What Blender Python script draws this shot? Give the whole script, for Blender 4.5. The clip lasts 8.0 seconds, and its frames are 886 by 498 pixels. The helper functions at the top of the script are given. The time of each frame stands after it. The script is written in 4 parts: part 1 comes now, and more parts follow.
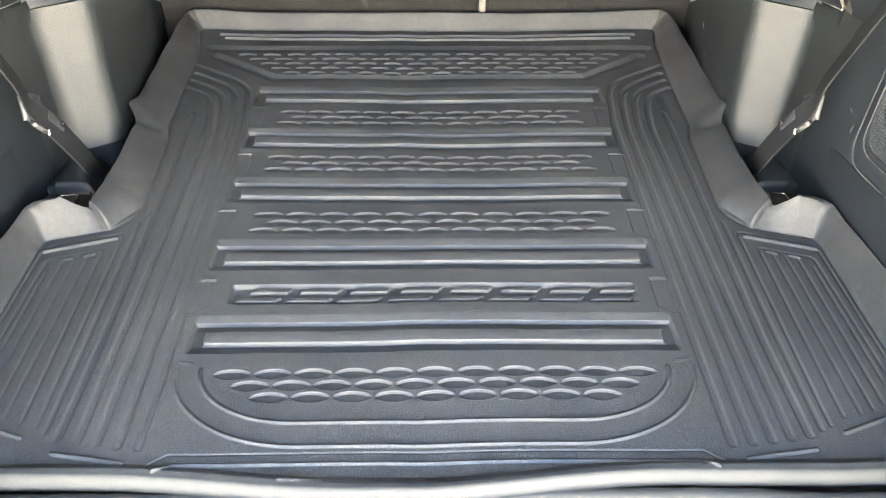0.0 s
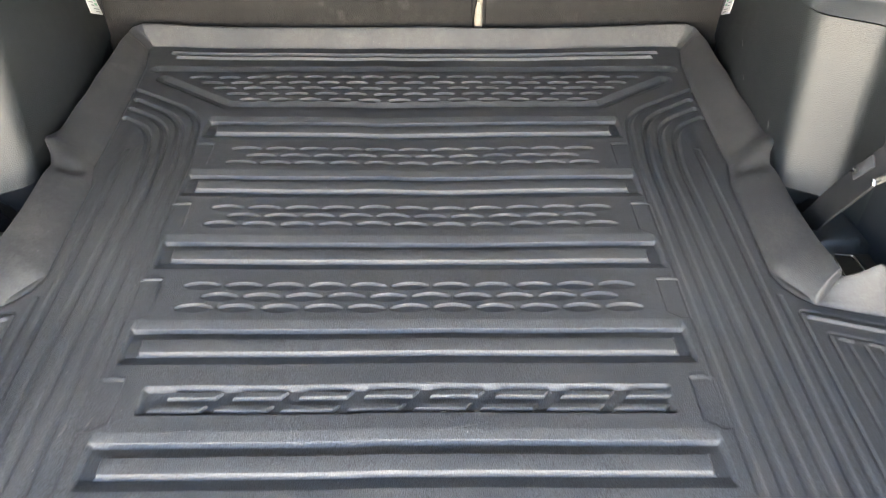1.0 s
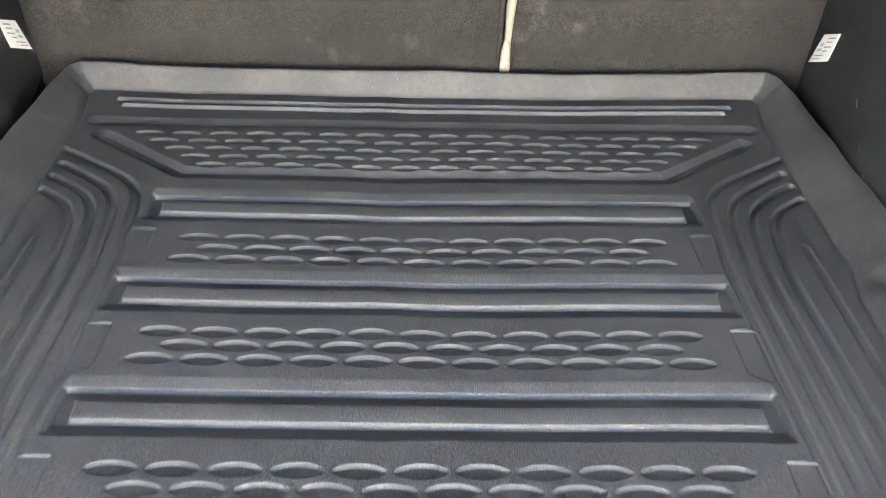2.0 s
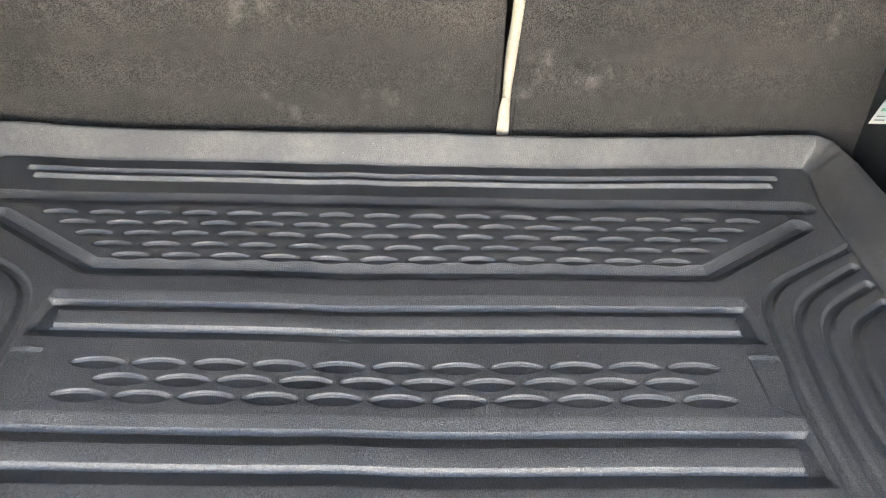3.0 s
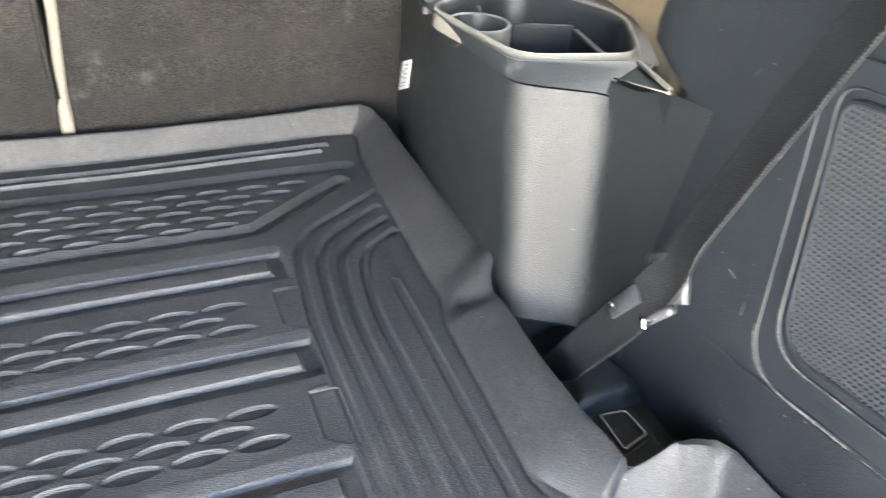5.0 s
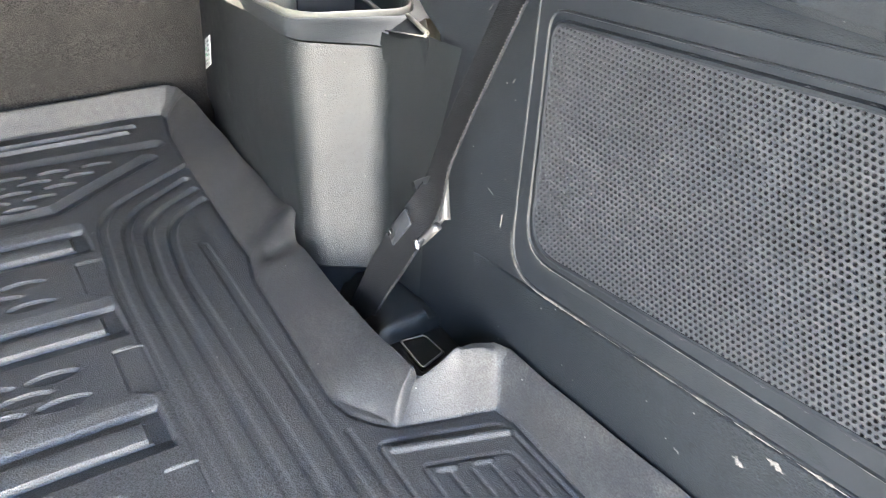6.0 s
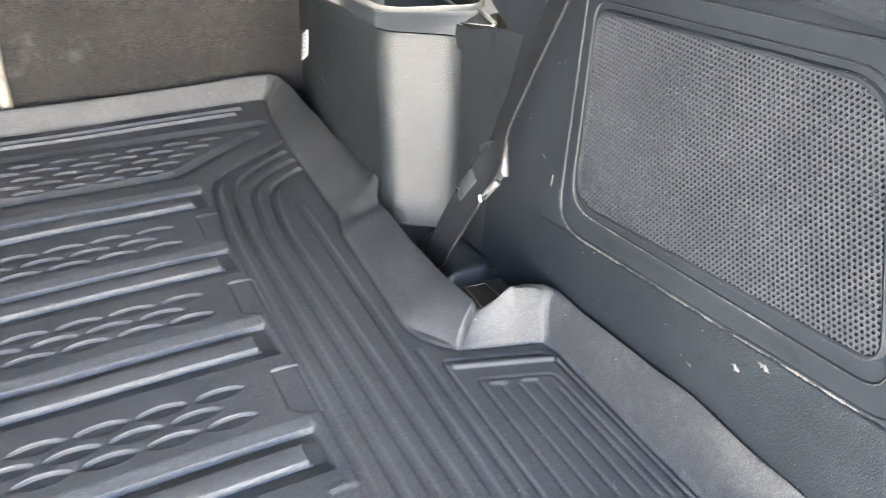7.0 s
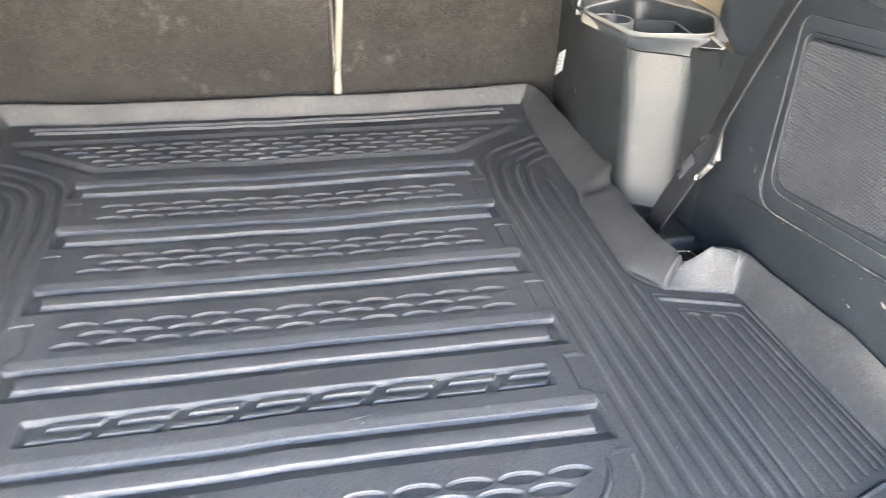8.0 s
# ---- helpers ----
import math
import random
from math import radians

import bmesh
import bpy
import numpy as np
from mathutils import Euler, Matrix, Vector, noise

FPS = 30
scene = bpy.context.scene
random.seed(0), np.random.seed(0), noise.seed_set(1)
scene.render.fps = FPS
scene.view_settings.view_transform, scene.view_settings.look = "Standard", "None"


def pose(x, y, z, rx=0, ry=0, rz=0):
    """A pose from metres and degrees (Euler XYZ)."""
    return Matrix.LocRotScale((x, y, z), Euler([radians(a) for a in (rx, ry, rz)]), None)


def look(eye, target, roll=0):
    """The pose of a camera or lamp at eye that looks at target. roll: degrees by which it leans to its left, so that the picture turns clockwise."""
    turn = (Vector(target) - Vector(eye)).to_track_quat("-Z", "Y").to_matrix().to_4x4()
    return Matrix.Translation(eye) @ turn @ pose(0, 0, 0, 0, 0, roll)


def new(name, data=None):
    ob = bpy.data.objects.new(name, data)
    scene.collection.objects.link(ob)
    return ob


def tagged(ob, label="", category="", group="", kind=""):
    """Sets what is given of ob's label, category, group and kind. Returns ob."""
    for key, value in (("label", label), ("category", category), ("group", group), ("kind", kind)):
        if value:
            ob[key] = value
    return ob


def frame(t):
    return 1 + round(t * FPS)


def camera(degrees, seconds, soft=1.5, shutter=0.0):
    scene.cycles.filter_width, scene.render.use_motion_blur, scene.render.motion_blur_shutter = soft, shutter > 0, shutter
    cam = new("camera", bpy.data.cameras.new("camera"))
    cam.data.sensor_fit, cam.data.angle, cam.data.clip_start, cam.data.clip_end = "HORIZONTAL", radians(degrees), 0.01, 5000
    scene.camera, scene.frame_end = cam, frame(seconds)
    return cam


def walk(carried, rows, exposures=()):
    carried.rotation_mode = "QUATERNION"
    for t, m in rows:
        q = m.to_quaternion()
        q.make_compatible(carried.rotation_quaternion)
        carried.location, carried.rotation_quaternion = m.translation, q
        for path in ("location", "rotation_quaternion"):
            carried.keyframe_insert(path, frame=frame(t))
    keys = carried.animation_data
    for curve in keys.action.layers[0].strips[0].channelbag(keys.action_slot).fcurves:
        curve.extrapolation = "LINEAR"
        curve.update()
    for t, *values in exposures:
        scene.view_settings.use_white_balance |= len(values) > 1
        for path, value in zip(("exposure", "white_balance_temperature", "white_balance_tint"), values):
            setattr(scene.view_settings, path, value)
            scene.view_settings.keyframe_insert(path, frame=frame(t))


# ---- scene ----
cam = camera(60.8, 8.0, soft=0.6, shutter=0.3)
PATH = [
    (0, (-0.003, -0.686, 0.756), (0.026, 0.832, -0.546), 0.5),
    (0.5, (0.013, -0.583, 0.712), (0.035, 0.936, -0.589), 0.2),
    (1, (0.031, -0.431, 0.658), (0.049, 1.102, -0.627), 0.3),
    (1.5, (0.022, -0.273, 0.601), (0.042, 1.28, -0.659), 0.7),
    (2, (0.004, -0.109, 0.55), (0.033, 1.461, -0.688), 1.4),
    (2.2, (0.007, -0.05, 0.529), (0.025, 1.536, -0.689), 1.1),
    (3.3, (0.022, 0.127, 0.473), (0.09, 1.773, -0.661), 2.1),
    (3.5, (0.027, 0.119, 0.475), (0.127, 1.77, -0.649), 2.2),
    (4, (0.068, 0.064, 0.495), (0.32, 1.704, -0.622), 3.0),
    (4.5, (0.134, 0.002, 0.514), (0.606, 1.591, -0.604), 4.0),
    (5, (0.204, -0.051, 0.515), (0.906, 1.455, -0.598), 5.2),
    (5.2, (0.223, -0.072, 0.51), (1.009, 1.397, -0.596), 5.7),
    (6.3, (0.247, -0.181, 0.5), (1.254, 1.16, -0.59), 5.3),
    (6.5, (0.239, -0.2, 0.503), (1.223, 1.156, -0.59), 4.9),
    (7, (0.179, -0.278, 0.524), (1.014, 1.179, -0.562), 3.8),
    (7.2, (0.147, -0.326, 0.531), (0.891, 1.189, -0.541), 3.1),
    (7.5, (0.102, -0.424, 0.562), (0.676, 1.168, -0.504), 1.9),
    (8, (0.014, -0.548, 0.583), (0.38, 1.125, -0.449), 1.9),
]
walk(cam, [(t, look(eye, target, roll)) for t, eye, target, roll in PATH], exposures=[(0.0, 6.93, 7250, 5), (0.5, 6.88, 7200, 6), (1.0, 6.75, 7100, 7), (2.2, 6.97, 6900, 7), (3.5, 7.04, 6850, 7), (5.2, 7.04, 6500, 7), (6.5, 7.00, 6550, 8), (7.2, 7.12, 6650, 8), (8.0, 7.13, 6850, 9)])


# ---- light ----
SUN_EL, SUN_AZ = 58.0, 20.0   # high and ahead of the car; roof and raised tailgate keep the boot in shade
world = bpy.data.worlds.new("sky")
scene.world = world
world.use_nodes = True
wn = world.node_tree.nodes
sky = wn.new("ShaderNodeTexSky")
sky.sky_type = "NISHITA"
sky.sun_disc = False
sky.sun_elevation, sky.sun_rotation = radians(SUN_EL), radians(SUN_AZ)
sky.air_density, sky.dust_density, sky.ozone_density = 1.0, 4.0, 1.0
wn["Background"].inputs["Strength"].default_value = 0.11
world.node_tree.links.new(sky.outputs["Color"], wn["Background"].inputs["Color"])
sun = new("sun", bpy.data.lights.new("sun", "SUN"))
sun.data.energy, sun.data.angle, sun.data.color = 5.0, radians(0.53), (1.0, 0.93, 0.82)
SUN_FROM = Vector((math.sin(radians(SUN_AZ)) * math.cos(radians(SUN_EL)), math.cos(radians(SUN_AZ)) * math.cos(radians(SUN_EL)), math.sin(radians(SUN_EL))))
sun.matrix_world = look(SUN_FROM * 5, (0, 0, 0))


# ---- materials ----
def material(name, colour, rough, grain=0.0, grain_scale=900.0, stain=0.25, stain_scale=9.0, metal=0.0, bump=0.15, light=None, specular=0.5, fleck=0.0, smudge=0.0):
    """A surface with fine grain (colour and relief) and broad stains that lean towards a second colour."""
    m = bpy.data.materials.new(name)
    m.use_nodes = True
    n, l = m.node_tree.nodes, m.node_tree.links
    b = n["Principled BSDF"]
    b.inputs["Metallic"].default_value = metal
    b.inputs["Specular IOR Level"].default_value = specular
    geo = n.new("ShaderNodeNewGeometry")
    fine, broad, mid = (n.new("ShaderNodeTexNoise") for _ in range(3))
    for tex, scale, detail in ((fine, grain_scale, 4.0), (broad, stain_scale, 5.0), (mid, stain_scale * 7.3, 4.0)):
        tex.inputs["Scale"].default_value, tex.inputs["Detail"].default_value = scale, detail
        l.new(geo.outputs["Position"], tex.inputs["Vector"])
    second = light or tuple(min(1, c * 1.9 + 0.01) for c in colour)
    ramp = n.new("ShaderNodeMapRange")
    ramp.inputs["From Min"].default_value, ramp.inputs["From Max"].default_value = 0.42, 0.72
    ramp.inputs["To Max"].default_value = stain
    both = n.new("ShaderNodeMath")
    both.operation = "MULTIPLY_ADD"
    both.inputs[1].default_value = 0.45
    l.new(mid.outputs["Fac"], both.inputs[0])
    half = n.new("ShaderNodeMath")
    half.operation = "MULTIPLY"
    half.inputs[1].default_value = 0.55
    l.new(broad.outputs["Fac"], half.inputs[0])
    l.new(half.outputs[0], both.inputs[2])
    l.new(both.outputs[0], ramp.inputs["Value"])
    mix = n.new("ShaderNodeMix")
    mix.data_type = "RGBA"
    mix.inputs[6].default_value, mix.inputs[7].default_value = (*colour, 1), (*second, 1)
    l.new(ramp.outputs[0], mix.inputs[0])
    mul = n.new("ShaderNodeMix")
    mul.data_type, mul.blend_type = "RGBA", "MULTIPLY"
    mul.inputs[0].default_value = 1.0
    l.new(mix.outputs[2], mul.inputs[6])
    tint = n.new("ShaderNodeMapRange")
    tint.inputs["From Min"].default_value, tint.inputs["From Max"].default_value = 0.3, 0.7
    tint.inputs["To Min"].default_value, tint.inputs["To Max"].default_value = 1 - grain, 1 + grain
    l.new(fine.outputs["Fac"], tint.inputs["Value"])
    l.new(tint.outputs[0], mul.inputs[7])
    colour_out = mul.outputs[2]
    if fleck:
        dots = n.new("ShaderNodeTexVoronoi")
        dots.inputs["Scale"].default_value = 75.0
        l.new(geo.outputs["Position"], dots.inputs["Vector"])
        near = n.new("ShaderNodeMapRange")
        near.inputs["From Min"].default_value, near.inputs["From Max"].default_value = 0.07, 0.03
        near.inputs["To Max"].default_value = fleck
        l.new(dots.outputs["Distance"], near.inputs["Value"])
        pick = n.new("ShaderNodeMath")
        pick.operation = "GREATER_THAN"
        pick.inputs[1].default_value = 0.72
        part_of = n.new("ShaderNodeSeparateColor")
        l.new(dots.outputs["Color"], part_of.inputs[0])
        l.new(part_of.outputs[0], pick.inputs[0])
        on = n.new("ShaderNodeMath")
        on.operation = "MULTIPLY"
        l.new(pick.outputs[0], on.inputs[0])
        l.new(near.outputs[0], on.inputs[1])
        dust = n.new("ShaderNodeMix")
        dust.data_type = "RGBA"
        dust.inputs[7].default_value = (0.42, 0.41, 0.39, 1)
        l.new(on.outputs[0], dust.inputs[0])
        l.new(colour_out, dust.inputs[6])
        colour_out = dust.outputs[2]
    if smudge:
        cloud = n.new("ShaderNodeTexNoise")
        cloud.inputs["Scale"].default_value, cloud.inputs["Detail"].default_value, cloud.inputs["Roughness"].default_value = 17.0, 7.0, 0.62
        l.new(geo.outputs["Position"], cloud.inputs["Vector"])
        patch = n.new("ShaderNodeMapRange")
        patch.inputs["From Min"].default_value, patch.inputs["From Max"].default_value, patch.inputs["To Max"].default_value = 0.60, 0.76, smudge
        l.new(cloud.outputs["Fac"], patch.inputs["Value"])
        dusty = n.new("ShaderNodeMix")
        dusty.data_type = "RGBA"
        dusty.inputs[7].default_value = (0.17, 0.165, 0.16, 1)
        l.new(patch.outputs[0], dusty.inputs[0])
        l.new(colour_out, dusty.inputs[6])
        colour_out = dusty.outputs[2]
    l.new(colour_out, b.inputs["Base Color"])
    r = n.new("ShaderNodeMapRange")
    r.inputs["To Min"].default_value, r.inputs["To Max"].default_value = max(0.03, rough - 0.08), min(1, rough + 0.08)
    l.new(mid.outputs["Fac"], r.inputs["Value"])
    l.new(r.outputs[0], b.inputs["Roughness"])
    relief = n.new("ShaderNodeBump")
    relief.inputs["Strength"].default_value, relief.inputs["Distance"].default_value = bump, 0.001
    l.new(fine.outputs["Fac"], relief.inputs["Height"])
    l.new(relief.outputs["Normal"], b.inputs["Normal"])
    return m


RUBBER = material("black_moulded_rubber", (0.0272, 0.0299, 0.0340), 0.46, 1.0, 760, 0.55, 6, bump=0.95, light=(0.051, 0.0540, 0.0580), specular=0.43, fleck=0.5)
# copy of RUBBER with shading in its base colour, plus dust mottling
DUSTY_SHADED_RIM = material("dusty_shaded_rubber", (0.0225, 0.0243, 0.0272), 0.55, 0.65, 760, 0.9, 13, bump=0.6, light=(0.050, 0.0505, 0.0505), specular=0.38, fleck=0.45, smudge=0.14)
# smoother copy of RUBBER, coloured darker to offset bright light on the edge
DARKENED_EDGE = material("smooth_darkened_rubber", (0.0200, 0.0224, 0.0245), 0.62, 0.25, 700, 0.6, 11, bump=0.12, light=(0.029, 0.0315, 0.0330), specular=0.22)
PANEL = material("dark_slate_plastic", (0.0088, 0.0112, 0.0142), 0.52, 0.2, 1000, 0.35, 7, bump=0.5, specular=0.20, fleck=0.35)
PLASTIC = material("charcoal_grained_plastic", (0.0145, 0.0175, 0.0205), 0.40, 0.14, 1000, 0.35, 7, bump=0.45, fleck=0.35)
PILLAR = material("leather_grained_plastic", (0.0085, 0.0108, 0.0124), 0.48, 0.2, 800, 0.35, 8, bump=0.8, specular=0.46, fleck=0.3)
KICK = material("coarse_grained_plastic", (0.0086, 0.0110, 0.0140), 0.54, 0.5, 760, 0.35, 7, bump=0.8, specular=0.18, fleck=0.35)
GRILLE_GREY = material("grey_perforated_sheet", (0.0165, 0.0188, 0.0228), 0.5, 0.15, 900, 0.4, 9, bump=0.15)
# near-black that paints the shade of the hollow behind the grille
CAVITY = material("hole_shade_black", (0.003, 0.003, 0.003), 0.95, 0.2, 500, 0.2, 9, light=(0.005, 0.005, 0.005), specular=0.05)
SMOOTH = material("smooth_dark_plastic", (0.0085, 0.0108, 0.0140), 0.50, 0.08, 900, 0.3, 6, bump=0.08, specular=0.26)
CARPET = material("charcoal_carpet", (0.0140, 0.0138, 0.0136), 0.95, 0.85, 640, 0.7, 9, bump=0.9, light=(0.029, 0.0276, 0.0265), specular=0.15, smudge=0.23)
CREAM = material("cream_foam_backing", (0.150, 0.139, 0.115), 0.85, 0.15, 400, 0.3, 20)
LABEL_WHITE = material("white_label_paper", (0.75, 0.76, 0.75), 0.5, 0.04, 300, 0.2, 30)
LABEL_GREEN = material("pale_green_print", (0.25, 0.50, 0.36), 0.6, 0.05, 300)
LABEL_GREY = material("grey_print", (0.30, 0.31, 0.32), 0.6, 0.05, 300)
WEB = material("woven_belt_webbing", (0.0095, 0.0108, 0.0130), 0.85, 0.45, 900, 0.6, 25, bump=0.8, light=(0.020, 0.0215, 0.024), specular=0.1)
THREAD = material("pale_thread", (0.032, 0.032, 0.031), 0.8, 0.3, 900, 0.6, 60)
CHROME = material("chromed_steel", (0.70, 0.70, 0.70), 0.16, 0.03, 300, 0.2, 20, metal=1.0, bump=0.03)
GREY_CLIP = material("worn_grey_plastic", (0.042, 0.043, 0.045), 0.45, 0.3, 500, 0.3, 40)
GUIDE = material("smoky_grey_plastic", (0.022, 0.025, 0.030), 0.38, 0.1, 500, 0.4, 40, light=(0.065, 0.066, 0.068), bump=0.1)
TAN = material("beige_trim", (0.25, 0.205, 0.135), 0.6, 0.06, 500, 0.2, 5, bump=0.2)
SILL = material("grey_scuff_plate", (0.016, 0.022, 0.030), 0.5, 0.15, 600, 0.3, 9, bump=0.3)
WHITE_EDGE = material("pale_weatherstrip", (0.030, 0.032, 0.033), 0.7, 0.1, 900, 0.35, 14, light=(0.050, 0.050, 0.048), bump=0.1, specular=0.25)
LINING = material("grey_headlining", (0.08, 0.08, 0.08), 0.9, 0.1, 500, 0.2, 4)
BLACK = material("deep_black_plastic", (0.005, 0.006, 0.007), 0.6, 0.1, 500, 0.2, 8)
PRIVACY = bpy.data.materials.new("dark_privacy_glass")
PRIVACY.use_nodes = True
_n, _l = PRIVACY.node_tree.nodes, PRIVACY.node_tree.links
_n.remove(_n["Principled BSDF"])
_see, _gloss, _mix = _n.new("ShaderNodeBsdfTransparent"), _n.new("ShaderNodeBsdfGlossy"), _n.new("ShaderNodeMixShader")
_see.inputs["Color"].default_value = (0.36, 0.37, 0.37, 1)   # two faces: about an eighth of the light comes through
_gloss.inputs["Roughness"].default_value = 0.02
_mix.inputs[0].default_value = 0.05
_l.new(_see.outputs[0], _mix.inputs[1])
_l.new(_gloss.outputs[0], _mix.inputs[2])
_l.new(_mix.outputs[0], _n["Material Output"].inputs["Surface"])
CHALK = material("chalky_scuff", (0.072, 0.072, 0.070), 0.9, 0.6, 900, 0.5, 60)
RIM_GREY = material("pale_grey_plastic", (0.15, 0.148, 0.132), 0.34, 0.05, 600, 0.2, 10, bump=0.05)
BOUNCE_WALL = material("grey_bounce_wall", (0.30, 0.288, 0.272), 0.9, 0.15, 80, 0.4, 0.8)
GROUND = material("pale_warm_ground", (0.41, 0.375, 0.33), 0.9, 0.25, 60, 0.5, 0.7)


# ---- helpers of the scene ----
def thing(name, label, category, kind="", group="", at=(0, 0, 0)):
    ob = new(name)
    ob.empty_display_size = 0.05
    ob.location = at
    return tagged(ob, label, category, group, kind)


def mesh_object(name, verts, faces, mat, smooth=True):
    me = bpy.data.meshes.new(name)
    me.from_pydata([tuple(map(float, v)) for v in verts], [], [tuple(map(int, f)) for f in faces])
    me.update()
    if smooth:
        me.polygons.foreach_set("use_smooth", [True] * len(me.polygons))
    me.materials.append(mat)
    return new(name, me)


def part(name, geo, mat, parent, label="", smooth=True, sharp=None):
    """Links (verts, faces) as one mesh object under a thing or a part; the verts are in the world."""
    ob = mesh_object(name, *geo, mat, smooth)
    if sharp is not None:
        bm = bmesh.new()
        bm.from_mesh(ob.data)
        bmesh.ops.recalc_face_normals(bm, faces=bm.faces)
        for e in bm.edges:
            e.smooth = len(e.link_faces) == 2 and e.calc_face_angle(9) < radians(sharp)
        bm.to_mesh(ob.data)
        bm.free()
    if parent is not None:
        off = Vector((0, 0, 0))
        up = parent
        while up is not None:
            off += up.location
            up = up.parent
        ob.data.transform(Matrix.Translation(-off))
        ob.parent = parent
    return tagged(ob, label)


def rounded(points, radius, seg=6, closed=True):
    """A 2D polyline with its corners rounded; radius may be a list."""
    out, n = [], len(points)
    for i, p in enumerate(points):
        r = radius[i] if isinstance(radius, (list, tuple)) else radius
        if not closed and i in (0, n - 1) or r <= 0:
            out.append(tuple(p))
            continue
        p, a, b = np.array(p, float), np.array(points[i - 1], float), np.array(points[(i + 1) % n], float)
        da, db = np.linalg.norm(a - p), np.linalg.norm(b - p)
        p0, p1 = p + (a - p) * min(r / da, 0.48), p + (b - p) * min(r / db, 0.48)
        for k in range(seg + 1):
            s = k / seg
            out.append(tuple((1 - s) ** 2 * p0 + 2 * s * (1 - s) * p + s * s * p1))
    return out


def offset(loop, d):
    """A closed 2D loop moved outwards (counter-clockwise loops: to the right of travel) by d."""
    P = np.array(loop, float)
    t = np.roll(P, -1, 0) - np.roll(P, 1, 0)
    t /= np.linalg.norm(t, axis=1)[:, None] + 1e-12
    return P + d * np.stack([t[:, 1], -t[:, 0]], 1)


def loft(loops, closed=True, cap_first=False, cap_last=False):
    """Quads between loops of 3D points of equal length."""
    n = len(loops[0])
    verts = [tuple(p) for loop in loops for p in loop]
    faces = []
    for k in range(len(loops) - 1):
        for i in range(n if closed else n - 1):
            j = (i + 1) % n
            faces.append((k * n + i, k * n + j, (k + 1) * n + j, (k + 1) * n + i))
    if cap_first:
        faces.append(tuple(reversed(range(n))))
    if cap_last:
        faces.append(tuple(range((len(loops) - 1) * n, len(loops) * n)))
    return verts, faces


def join(*geos):
    verts, faces = [], []
    for v, f in geos:
        o = len(verts)
        verts += list(v)
        faces += [tuple(i + o for i in face) for face in f]
    return verts, faces


def block(x0, x1, y0, y1, z0, z1, bevel=0.003):
    """A box with bevelled edges."""
    loops = []
    for z, d in ((z0, bevel), (z0 + bevel, 0), (z1 - bevel, 0), (z1, bevel)):
        loops.append([(x, y, z) for x, y in rounded([(x0 + d, y0 + d), (x1 - d, y0 + d), (x1 - d, y1 - d), (x0 + d, y1 - d)], bevel * 1.5, 3)])
    return loft(loops, True, True, True)


def tube(path, radius, seg=8, closed=False):
    P = [Vector(p) for p in path]
    n, loops = len(P), []
    side = None
    for i, p in enumerate(P):
        a, b = (P[i - 1], P[(i + 1) % n]) if closed else (P[max(i - 1, 0)], P[min(i + 1, n - 1)])
        t = (b - a).normalized()
        if side is None:
            side = t.orthogonal().normalized()
        side = (side - t * side.dot(t)).normalized()
        up = t.cross(side)
        loops.append([tuple(p + radius * (math.cos(2 * math.pi * k / seg) * side + math.sin(2 * math.pi * k / seg) * up)) for k in range(seg)])
    if closed:
        loops.append(loops[0])
    return loft(loops, True, not closed, not closed)


def mirrored(geo, side):
    if side > 0:
        return geo
    return [(-x - 0.028, y, z) for x, y, z in geo[0]], [tuple(reversed(f)) for f in geo[1]]


# ---- cargo liner: one moulded sheet with its relief ----


def smooth01(x):
    x = np.clip(x, 0, 1)
    return x * x * (3 - 2 * x)


def ramp(x):
    """A straight slope with slightly rounded ends."""
    x = np.clip(x, 0, 1)
    return 0.7 * x + 0.3 * x * x * (3 - 2 * x)


def seg_distance(U, Y, pts, closed=False):
    d = np.full(U.shape, 9.0)
    pts = list(pts) + ([pts[0]] if closed else [])
    for (ax, ay), (bx, by) in zip(pts[:-1], pts[1:]):
        vx, vy = bx - ax, by - ay
        s = np.clip(((U - ax) * vx + (Y - ay) * vy) / (vx * vx + vy * vy + 1e-12), 0, 1)
        d = np.minimum(d, np.hypot(U - ax - s * vx, Y - ay - s * vy))
    return d


def inside(U, Y, pts):
    r = np.zeros(U.shape, bool)
    for (ax, ay), (bx, by) in zip(pts, pts[1:] + pts[:1]):
        if ay != by:
            r ^= ((ay > Y) != (by > Y)) & (U < (bx - ax) * (Y - ay) / (by - ay) + ax)
    return r


def both_sides(right):
    return list(right) + [(-u, y) for u, y in reversed(right)]


FOOT = both_sides([(0.0, 0.985), (0.40, 0.986), (0.512, 0.984), (0.516, 0.968), (0.503, 0.90), (0.497, 0.80), (0.490, 0.60), (0.490, 0.555), (0.478, 0.505), (0.474, 0.40), (0.470, 0.300),
                   (0.477, 0.278), (0.490, 0.260), (0.506, 0.245), (0.596, 0.220), (0.602, 0.198), (0.604, 0.05), (0.608, -0.12), (0.612, -0.29)])
OUTER = both_sides([(0.0, 1.006), (0.40, 1.006), (0.530, 1.006), (0.543, 0.990), (0.550, 0.93), (0.548, 0.70), (0.549, 0.61), (0.555, 0.584), (0.552, 0.560), (0.538, 0.538), (0.531, 0.515), (0.528, 0.40), (0.531, 0.315),
                    (0.533, 0.290), (0.5345, 0.272), (0.540, 0.262), (0.552, 0.258), (0.572, 0.256), (0.588, 0.256), (0.610, 0.251), (0.618, 0.236), (0.620, 0.14), (0.621, 0.0), (0.624, -0.12), (0.632, -0.222)])
BARS = [(0.650, 0.326), (0.488, 0.323), (0.327, 0.320), (0.163, 0.317), (0.0, 0.314)]     # near edge and half length of the raised bars


